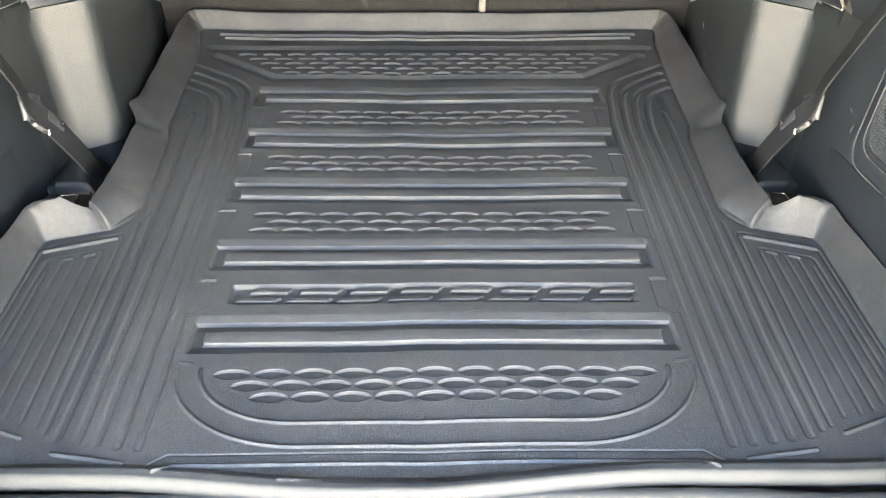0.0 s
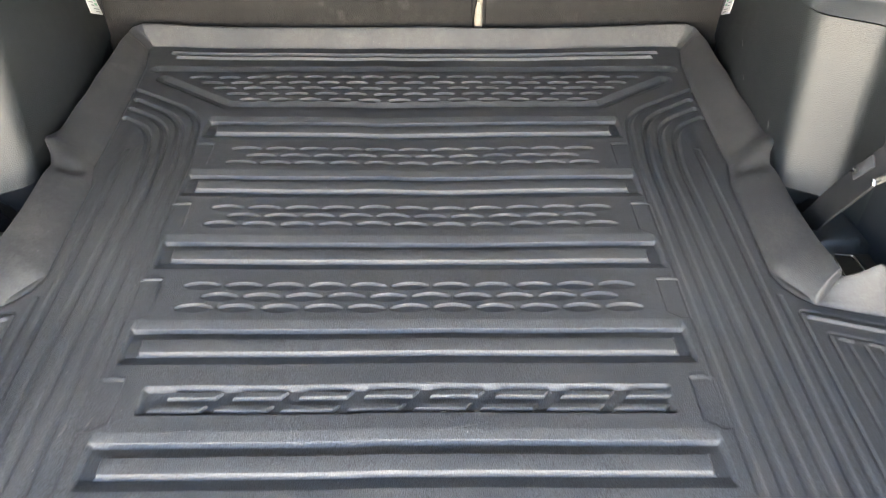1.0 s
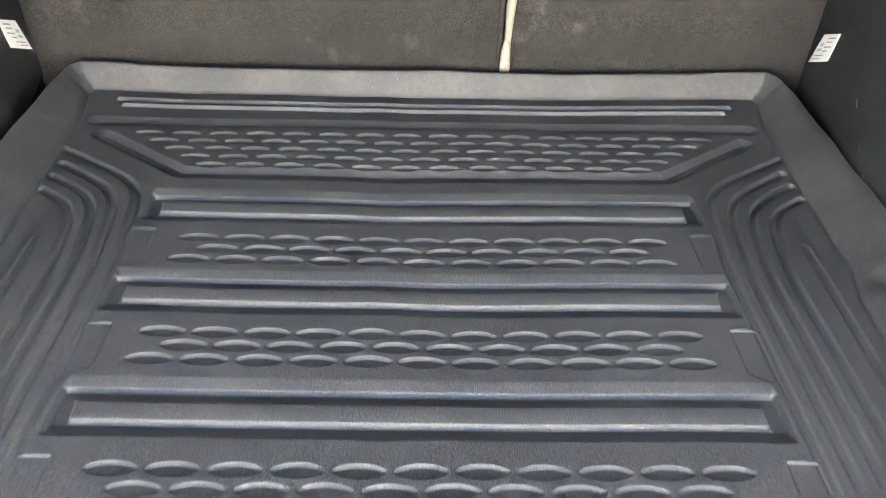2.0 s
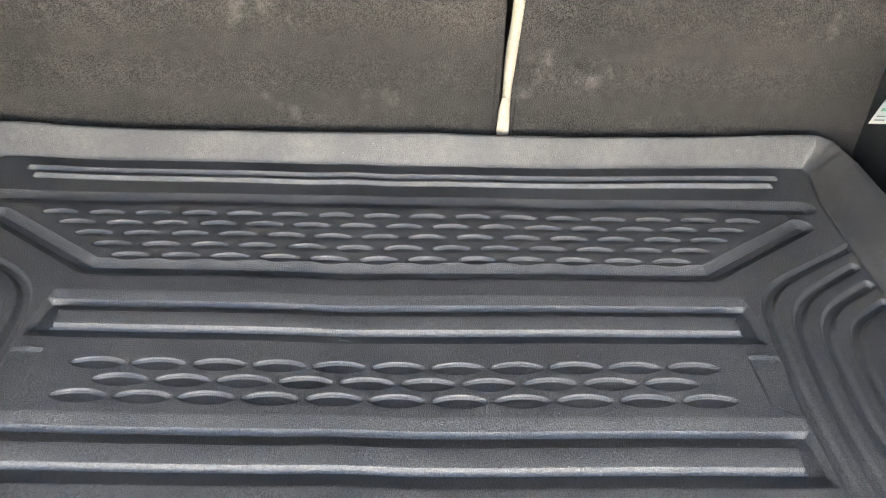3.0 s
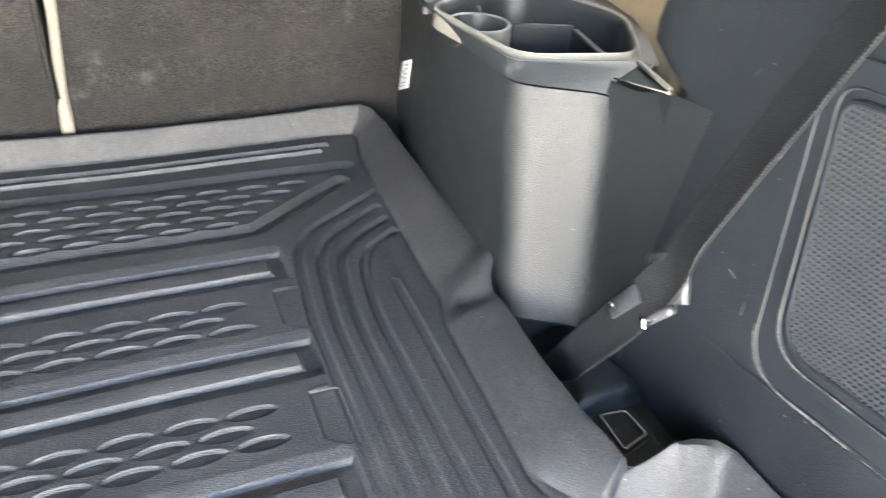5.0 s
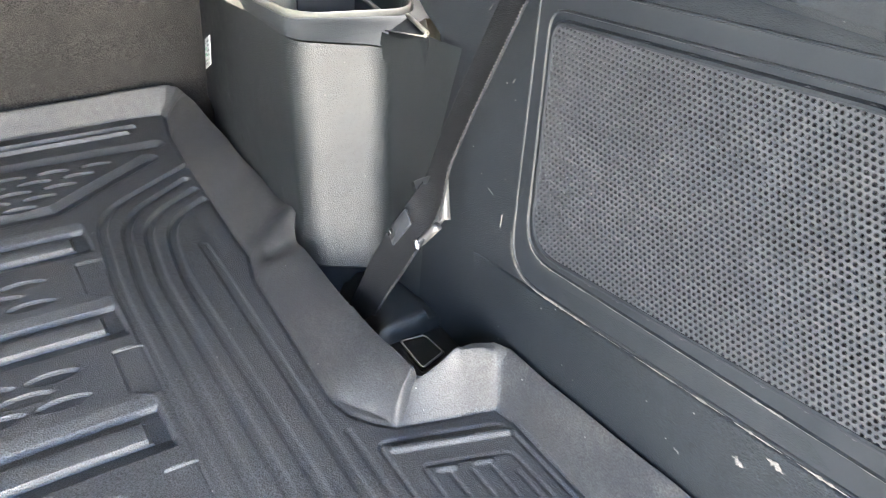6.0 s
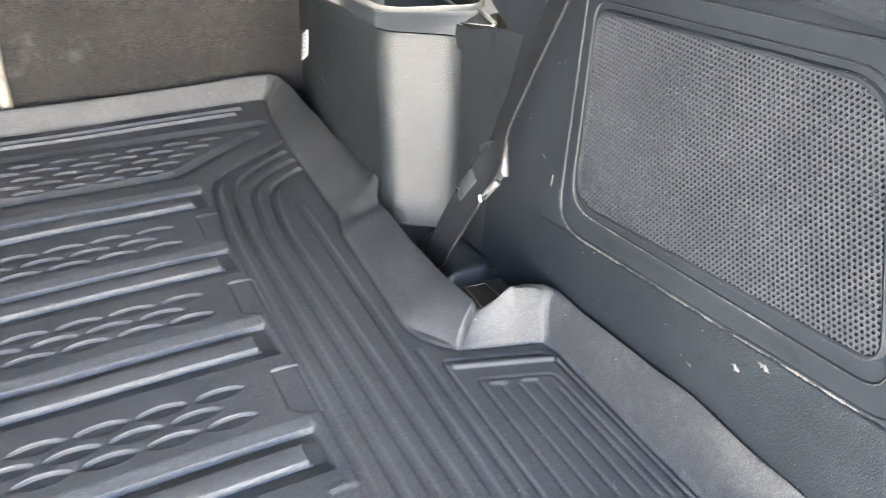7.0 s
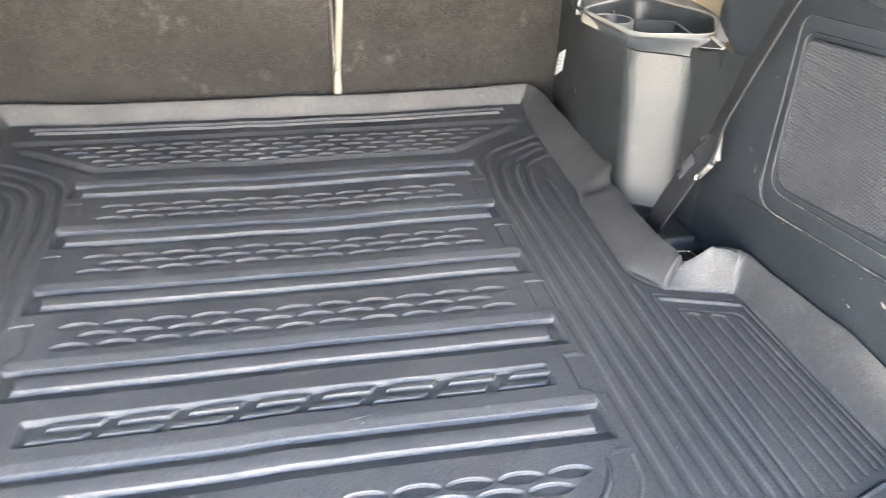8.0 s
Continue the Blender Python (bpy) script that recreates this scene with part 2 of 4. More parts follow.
def near_end(u):
    """How far the sheet reaches towards the tailgate: further in the middle."""
    return -0.202 - 0.022 * smooth01((0.33 - np.abs(u + 0.045)) / 0.30)


def sag(U, Y):
    """Slow waves of the sheet, which has lain folded."""
    z = 0.0022 * np.sin(U * 9.0 + 0.8 + 1.4 * Y) * np.cos(Y * 5.2 + 0.3)
    z += 0.0018 * np.exp(-((U + 0.02 + 0.05 * Y) / 0.035) ** 2) * np.sin(Y * 14 + 1)
    z += 0.0005 * np.sin(U * 23 + Y * 7)
    hollow = np.clip(1 - (np.abs(U + 0.02) / 0.47) ** 1.3, 0, 1) * smooth01((Y - 0.86) / 0.09)
    return z * smooth01((0.55 - np.abs(U)) / 0.12) - 0.0080 * hollow


def laid(u, y, z):
    """From the sheet's own plan to the place where it lies."""
    return np.stack([u * (1 + 0.02 * y) - 0.010 * y, y, z + sag(u, y)], -1)


def ovals():
    """Middles of the lens-shaped dimples, in plan."""
    out = []
    for k, (count, y) in enumerate(zip((16, 15, 14, 13, 12), (0.851, 0.830, 0.809, 0.788, 0.7675))):
        out += [((i - (count - 1) / 2) * 0.0520, y, 0.0205, 0.0068) for i in range(count)]
    for top, step in ((0.604, 0.0200), (0.446, 0.0190), (0.281, 0.0200)):
        for k, count in enumerate((11, 10, 11)):
            pitch = 0.0527 + 0.0003 * k
            out += [((i - (count - 1) / 2) * pitch, top - k * step, 0.0236, 0.0079) for i in range(count)]
    for k, count in enumerate((11, 10, 9)):
        out += [((i - (count - 1) / 2) * 0.0525, -0.049 - k * 0.0190, 0.0240, 0.0085) for i in range(count)]
    return out


def relief(U, Y):
    z = np.zeros(U.shape)

    def groove(pts, width, depth, closed=False, fade=0.0, wall=0.0032):
        lo = np.min(pts, 0) - width
        hi = np.max(pts, 0) + width
        m = (U > lo[0]) & (U < hi[0]) & (Y > lo[1]) & (Y < hi[1])
        if m.any():
            d = seg_distance(U[m], Y[m], pts, closed)
            z[m] -= depth * (1 - fade + fade * smooth01((Y[m] - 0.42) / 0.20)) * np.clip((width / 2 - d) / min(wall, width * 0.42), 0, 1)

    def ridge(pts, width, height):
        groove(pts, width, -height)

    # trenches that hold the raised bars
    for y, half in BARS:
        half = half + 0.010
        m = (np.abs(U) < half + 0.03) & (Y > y - 0.03) & (Y < y + 0.07)
        v = Y[m] - y
        fall = np.clip((0.058 - v) / 0.0135, 0, 1)
        shoulder = 0.0040 * fall ** 1.25 + 0.0052 * np.clip((0.0450 - v) / 0.0022, 0, 1)     # rounded far edge, then a steep wall
        bed = shoulder * np.clip(1 - 0.22 * (0.0430 - v) / 0.0150, 0.783, 1)                 # bed that rises towards the bar
        front = 0.0072 * np.clip((v + 0.0135) / 0.0165, 0, 1)                               # scooped strip before the bar
        ends = ramp((half + 0.008 - np.abs(U[m]) - 0.05 * np.maximum(v - 0.02, 0)) / 0.0036)
        z[m] -= np.where(v > 0.010, bed, np.minimum(front, 0.0072)) * ends
    # the sunk name plate
    m = (np.abs(U) < 0.31) & (Y > 0.07) & (Y < 0.13)
    z[m] -= 0.0060 * ramp((0.1190 - Y[m]) / 0.006) * ramp((Y[m] - 0.078) / 0.006) * ramp((0.293 - np.abs(U[m])) / 0.006)
    # twin ribs, shelf groove and tray shape along the far end
    for y, h in ((0.953, 0.470), (0.934, 0.456)):
        m = (np.abs(U) < h) & (np.abs(Y - y) < 0.02)
        v = Y[m] - y
        z[m] += 0.0056 * np.clip((v + 0.004) / 0.0034, 0, 1) * np.clip((0.011 - v) / 0.009, 0, 1) * ramp((h - np.abs(U[m])) / 0.006)
    groove([(-0.475, 0.884), (0.475, 0.884)], 0.030, 0.0060, wall=0.0115)
    groove([(-0.455, 0.844), (-0.322, 0.748), (0.322, 0.748), (0.455, 0.844)], 0.029, 0.0065, wall=0.0105)
    for u0, y0, a, b in ovals():
        m = (np.abs(U - u0) < a) & (np.abs(Y - y0) < b * 1.2)
        reach = b * np.maximum(1 - ((U[m] - u0) / a) ** 2, 0) ** 0.62
        v = Y[m] - y0
        wall = 0.62 * np.clip((reach - v) / 0.0009, 0, 1) + 0.38 * np.clip((reach - 0.0018 - v) / 0.0009, 0, 1)
        scoop = np.clip((reach + v) / np.maximum(2 * reach - 0.0028, 1e-4), 0, 1)
        z[m] -= (0.0029 + 0.0006 * (y0 > 0.7)) * wall * scoop ** 0.55 * np.clip(reach / b * 1.8, 0, 1)
    for s in (-1, 1):
        # hooked channels that run along both sides
        for tip, bend, low, end in (((0.498, 0.806), (0.362, 0.715), (0.347, 0.55), (0.352, -0.160)), ((0.482, 0.765), (0.385, 0.695), (0.369, 0.55), (0.377, -0.158)),
                                    ((0.484, 0.734), (0.407, 0.680), (0.391, 0.55), (0.402, -0.155)), ((0.486, 0.703), (0.430, 0.664), (0.414, 0.55), (0.426, -0.152)),):
            pts = rounded([(s * tip[0], tip[1]), (s * bend[0], bend[1]), (s * low[0], low[1]), (s * end[0], end[1])], [0, 0.05, 0.04, 0], 5, False)
            groove(pts, 0.0135, 0.0050, fade=0.70, wall=0.0036)
        groove([(s * 0.452, 0.600), (s * 0.449, 0.35), (s * 0.446, 0.0), (s * 0.450, -0.148)], 0.013, 0.0019)
        groove([(s * 0.466, 0.26), (s * 0.466, 0.0), (s * 0.468, -0.140)], 0.009, 0.0013)
        # pads in the widened corners
        groove(rounded([(s * 0.481, -0.135), (s * 0.481, 0.236), (s * 0.592, 0.202), (s * 0.599, -0.10)], [0, 0.010, 0.012, 0], 4, False), 0.006, 0.0018)
        ridge([(s * 0.490, 0.223), (s * 0.590, 0.192)], 0.010, 0.0034)
        groove(rounded([(s * 0.502, -0.122), (s * 0.502, 0.196), (s * 0.578, 0.172), (s * 0.587, -0.10)], [0, 0.006, 0.008, 0], 4, False), 0.006, 0.0012)
        for u0, y1 in ((0.519, 0.180), (0.537, 0.172), (0.554, 0.166), (0.570, 0.150)):
            groove([(s * u0, y1), (s * (u0 + 0.006), -0.118 + 1.2 * (u0 - 0.519) * 0.3)], 0.006, 0.0010)
        for u0, y0 in ((0.519, 0.184), (0.550, 0.175)):
            ridge([(s * (u0 - 0.006), y0 + 0.002), (s * (u0 + 0.006), y0 - 0.002)], 0.008, 0.0022)
        for a, b in (((0.365, -0.181), (0.450, -0.169)), ((0.495, -0.146), (0.570, -0.120))):
            ridge([(s * a[0], a[1]), (s * b[0], b[1])], 0.007, 0.0024)
        # tabs beside the dimple fields
        for y in (0.618, 0.455, 0.292, 0.128, -0.032):
            tab = [(s * 0.317, y), (s * 0.317, y - 0.058), (s * 0.336, y - 0.070), (s * 0.346, y - 0.070), (s * 0.346, y)]
            if y > -0.03:
                m = (np.abs(U - s * 0.331) < 0.03) & (np.abs(Y - y + 0.035) < 0.06)
                z[m] -= 0.0013 * inside(U[m], Y[m], tab)
            ridge([(s * 0.319, y + 0.002), (s * 0.334, y + 0.004)], 0.005, 0.0012)
        z -= 0.0022 * np.exp(-((U - s * 0.463) / 0.011) ** 2 - ((Y - 0.62) / 0.055) ** 4)
    # round bows and straight ribs towards the tailgate
    for w, y, r in ((0.304, -0.126, 0.13), (0.336, -0.160, 0.17)):
        arc = [(w - r + r * math.cos(a), -0.040 + (y + 0.040) * math.sin(a)) for a in np.linspace(0, math.pi / 2, 14)]
        ridge(arc + [(-u, v) for u, v in reversed(arc)], 0.0062, 0.0026)
    groove([(-0.345, -0.190), (-0.315, -0.170), (0.315, -0.170), (0.345, -0.190)], 0.004, 0.0012)
    ridge([(-0.325, -0.195), (-0.306, -0.184), (0.306, -0.184), (0.325, -0.195)], 0.0062, 0.0026)
    ridge([(-0.18, -0.2075), (0.06, -0.2075)], 0.0055, 0.0022)
    return z


def build_liner():
    liner = thing("cargo_liner", "black moulded rubber cargo liner with ribs, dimples and raised rim", "cargo liner", at=(0, 0.4, 0))
    us = np.concatenate([np.linspace(-0.672, -0.300, 267), np.linspace(-0.2976, 0.2976, 249), np.linspace(0.300, 0.672, 267)])
    fine_rows = [(-0.215, -0.105, 0.0011), (-0.098, -0.035, 0.0006), (-0.022, 0.062, 0.0011), (0.074, 0.122, 0.0010), (0.148, 0.222, 0.0011), (0.230, 0.292, 0.0006), (0.312, 0.386, 0.0011), (0.397, 0.457, 0.0006),
                 (0.473, 0.547, 0.0011), (0.553, 0.615, 0.0006), (0.635, 0.709, 0.0011), (0.738, 0.758, 0.0011), (0.758, 0.862, 0.0006), (0.862, 0.899, 0.0012), (0.924, 0.966, 0.0008)]
    ys = [-0.275]
    while ys[-1] < 1.012:
        ys.append(ys[-1] + next((d for a, b, d in fine_rows if a <= ys[-1] <= b), 0.0022))
    ys = np.array(ys)
    U, Y = np.meshgrid(us, ys)
    Y = np.where(Y < -0.15, -0.15 - (-0.15 - Y) / 0.125 * (near_end(U) * -1 + 0.012 - 0.15), Y)     # rows run along the curved end
    d_foot = seg_distance(U, Y, FOOT, True)
    in_foot = inside(U, Y, FOOT)
    d_out = seg_distance(U, Y, OUTER, True)
    end = near_end(U)
    ok = (inside(U, Y, OUTER) | (Y < -0.2)) & (np.abs(U) < 0.634)
    s = np.where(in_foot, 0, d_foot / (d_foot + d_out + 1e-9))
    s = np.where(Y < -0.2, np.clip((np.abs(U) - 0.612) / 0.018, 0, 1), s)
    top = 0.036 + 0.016 * smooth01((0.30 - Y) / 0.05) + 0.016 * smooth01((0.20 - Y) / 0.17) - 0.030 * smooth01((-0.07 - Y) / 0.15)
    for q in (-1, 1):
        top = top + 0.009 * np.exp(-((U - q * 0.548) / 0.03) ** 2 - ((Y - 0.565) / 0.022) ** 2) - 0.005 * np.exp(-((U - q * 0.53) / 0.03) ** 2 - ((Y - 0.515) / 0.02) ** 2)
    z = relief(U, Y) * smooth01(np.where(in_foot, d_foot / 0.004, 0)) - 0.0022 * np.exp(-(d_foot / 0.0030) ** 2) * (Y > -0.15)
    soft_ = smooth01((0.975 - Y) / 0.02)
    rim = top * ((0.75 * s + 0.25 * smooth01(s)) * (1 - soft_) + (1 - (1 - s) ** 1.7) * soft_) + 0.0012 * np.sin(Y * 31 + 3 * np.sin(Y * 9)) * s * (np.abs(U) > 0.45)
    ear_foot = 0.243 - (np.abs(U) - 0.508) * 0.27
    prof_ = lambda t: 0.6 * np.clip(t, 0, 1) + 0.4 * smooth01(t)
    turn_in = 0.469 + 0.036 * smooth01((0.318 - Y) / 0.075)
    crest = np.interp(np.abs(U), [0.506, 0.552, 0.563, 0.572, 0.584, 0.620], [0.0, 0.0415, 0.0500, 0.0545, 0.0550, 0.0515])
    back_rim = 0.038 * (1 - (1 - np.clip((np.abs(U) - turn_in) / (0.534 - turn_in), 0, 1)) ** 1.35) * smooth01((Y - 0.241 - 0.55 * np.clip(np.abs(U) - 0.506, 0, 0.03)) / 0.014)
    corner = np.maximum(back_rim, crest * prof_((Y - ear_foot) / 0.028)) + 0.003 * np.exp(-((np.abs(U) - 0.570) / 0.005) ** 2 - ((Y - 0.256) / 0.008) ** 2)
    here = smooth01((0.612 - np.abs(U)) / 0.02) * smooth01((0.335 - Y) / 0.04) * smooth01((Y - 0.17) / 0.02) * (np.abs(U) > 0.44)
    rim = rim * (1 - here) + corner * here
    rim += (0.0012 * np.sin(U * 11 + 1.2) + 0.0010 * np.sin(U * 37 + 60 * (Y - 0.99)) * np.exp(-((U - 0.02) / 0.12) ** 2)) * s * (Y > 0.97)     # soft creases in the far wall
    z = z + rim
    # hollow below the place where the rim swells out
    for q in (-1, 1):
        z = z - 0.0085 * np.exp(-((U - q * 0.507) / 0.013) ** 2 - ((Y - 0.524) / 0.016) ** 2)
    # rolled edge at the tailgate
    e = end - Y
    roll = 0.0085 * smooth01((e + 0.021) / 0.013) - 0.011 * smooth01((e + 0.003) / 0.014)
    z = z + (roll + 0.003 * np.sin(U * 8.0 + 0.9) * smooth01((e + 0.018) / 0.016)) * (Y < -0.12)
    # sheet: keep the cells inside the outline and pull the border onto it
    P = laid(U, Y, z)
    gu, gy = np.gradient(P, us, axis=1), np.gradient(P, ys, axis=0)
    N = np.cross(gu, gy)
    N /= np.linalg.norm(N, axis=-1)[..., None]
    edge_pull = (d_out < 0.0017) & (Y > -0.2)
    best, PU, PY = np.full(U.shape, 9.0), U.copy(), Y.copy()
    for (ax, ay), (bx, by) in zip(OUTER, OUTER[1:] + OUTER[:1]):
        t_ = np.clip(((U - ax) * (bx - ax) + (Y - ay) * (by - ay)) / ((bx - ax) ** 2 + (by - ay) ** 2 + 1e-12), 0, 1)
        qu, qy = ax + t_ * (bx - ax), ay + t_ * (by - ay)
        dd = np.hypot(U - qu, Y - qy)
        closer = dd < best
        best[closer], PU[closer], PY[closer] = dd[closer], qu[closer], qy[closer]
    pulled = laid(np.where(edge_pull, PU, U), np.where(edge_pull, PY, Y), z)
    P = np.where(edge_pull[..., None], pulled, P)
    ok |= edge_pull & (np.abs(U) < 0.634)
    cells = ok[:-1, :-1] & ok[1:, :-1] & ok[:-1, 1:] & ok[1:, 1:]
    rimcell = ~in_foot & (Y > -0.199)
    isrim = (rimcell[:-1, :-1] & rimcell[1:, 1:] & rimcell[:-1, 1:] & rimcell[1:, :-1])
    isroll = (Y < end + 0.008)[:-1, :-1]
    near_foot = (d_foot < 0.005) & (Y > -0.196)
    for name, chosen, label in (("floor_panel", cells & ~isrim & ~isroll, "ribbed and dimpled black rubber floor"), ("rolled_edge", cells & isroll, "smooth rolled edge, coloured darker against the outdoor light"), ("rim", cells & isrim & ~isroll, "upturned rubber rim, dusty, with shading in its base colour")):
        used = np.zeros(U.shape, bool)
        used[:-1, :-1] |= chosen
        used[1:, :-1] |= chosen
        used[:-1, 1:] |= chosen
        used[1:, 1:] |= chosen
        idx = -np.ones(U.shape, int)
        idx[used] = np.arange(used.sum())
        r, c = np.nonzero(chosen)
        quads = np.stack([idx[r, c], idx[r, c + 1], idx[r + 1, c + 1], idx[r + 1, c]], 1)
        verts = P[used]
        # thickness: a skirt below every open edge
        ed = np.concatenate([quads[:, [0, 1]], quads[:, [1, 2]], quads[:, [2, 3]], quads[:, [3, 0]]])
        key = np.sort(ed, 1)
        key = key[:, 0].astype(np.int64) * (len(verts) + 1) + key[:, 1]
        _, first, count = np.unique(key, return_index=True, return_counts=True)
        border = ed[first[count == 1]]
        border = border[~(near_foot[used][border].all(1))]
        b = np.unique(border)
        upper, low = verts[b].copy(), verts[b].copy()
        low[:, 2] -= 0.012
        low[:, 1] += 0.011 * (low[:, 1] < -0.19)     # the rolled edge turns under
        back = -np.ones(len(verts), int)
        back[b] = len(verts) + np.arange(len(b))
        skirt = np.stack([back[border[:, 1]], back[border[:, 0]], back[border[:, 0]] + len(b), back[border[:, 1]] + len(b)], 1)
        normals = np.concatenate([N[used], np.zeros((2 * len(b), 3))])
        verts = np.concatenate([verts, upper, low])
        quads = np.concatenate([quads, skirt])
        me = bpy.data.meshes.new(name)
        me.vertices.add(len(verts))
        me.vertices.foreach_set("co", (verts - np.array([0, 0.4, 0])).astype(np.float32).ravel())
        me.loops.add(quads.size)
        me.loops.foreach_set("vertex_index", quads.astype(np.int32).ravel())
        me.polygons.add(len(quads))
        me.polygons.foreach_set("loop_start", (np.arange(len(quads)) * 4).astype(np.int32))
        me.polygons.foreach_set("use_smooth", np.arange(len(quads)) < len(quads) - len(skirt))
        me.update(calc_edges=True)
        me.normals_split_custom_set_from_vertices(normals.astype(np.float32))
        me.materials.append({"rim": DUSTY_SHADED_RIM, "rolled_edge": DARKENED_EDGE}.get(name, RUBBER))
        ob = new(name, me)
        ob.parent = liner
        tagged(ob, label)
    # raised bars in their trenches
    for y, half in BARS:
        stops = [-1, -1 + 0.004 / half, *np.linspace(-0.97, 0.97, 47), 1 - 0.004 / half, 1]
        n = len(stops) - 1
        prof = [(0.0030, -0.0078), (0.0036, -0.0046), (0.0048, -0.0022), (0.0062, -0.0004), (0.0076, 0.0002), (0.0255, 0.0), (0.0275, -0.0012), (0.0310, -0.0078)]
        loops = []
        for i in range(n + 1):
            f = stops[i]
            inset = 0.0015 if i in (0, n) else 0.0
            u = f * half
            loops.append([(u + (-np.sign(f) * inset if k in (2, 3, 4, 5) else 0), y + v - (0.0 if k < 5 else inset), h - 2.5 * inset * (k in (2, 3, 4, 5))) for k, (v, h) in enumerate(prof)])
        v, fc = loft(loops, False)
        a = np.array(v)
        fc += [tuple(range(len(prof))), tuple(reversed(range(n * len(prof), (n + 1) * len(prof))))]
        part("raised_bar", (laid(a[:, 0], a[:, 1], a[:, 2]), [tuple(reversed(q)) for q in fc]), RUBBER, liner, "raised rubber bar", sharp=28)
    # emblem: pairs of plain slanted bars in the sunk plate
    for i in range(8):
        c = -0.2545 + i * 0.0722
        for y0, y1, half in ((0.0835, 0.0925, 0.029), (0.1015, 0.1105, 0.027)):
            loops = []
            for inset, z in ((0.0, -0.0075), (0.0004, -0.0035), (0.0014, -0.0012), (0.0026, -0.0008)):
                lo, hi = y0 + inset, y1 - inset * 0.6
                loops.append([(c - half + inset + 0.9 * (lo - 0.083), lo, z), (c + half - inset + 0.9 * (lo - 0.083), lo, z), (c + half - inset + 0.9 * (hi - 0.083), hi, z), (c - half + inset + 0.9 * (hi - 0.083), hi, z)])
            v, fc = loft(loops, True, False, True)
            a = np.array(v)
            part("emblem_bar", (laid(a[:, 0], a[:, 1], a[:, 2]), fc), RUBBER, liner, "slanted raised emblem bar", smooth=False)


build_liner()


# ---- quarter trim ----
def panel_x(y, z):
    """The side trim: upright low down, leaning outwards above."""
    return 0.627 + 0.095 * ((z - 0.14) + math.sqrt((z - 0.14) ** 2 + 0.0009))


def on_panel(loop, proud=0.0):
    return [(panel_x(y, z) - proud, y, z) for y, z in loop]


GRILLE = rounded([(0.2426, 0.1551), (-0.0849, 0.1974), (-0.0017, 0.3607), (0.2928, 0.3312)], [0.032, 0.02, 0.035, 0.014], 6)


PILLAR_FOOT, PILLAR_HEAD = (0.543, 0.508), (0.563, 0.588)


def pillar_x(y, z):
    """The inner face of the pillar, that looks at the boot."""
    f = z / 0.233
    x1, y1 = (PILLAR_FOOT[k] * (1 - f) + PILLAR_HEAD[k] * f for k in (0, 1))
    return x1 + (0.556 - x1) * (y - y1) / (0.80 - y1)


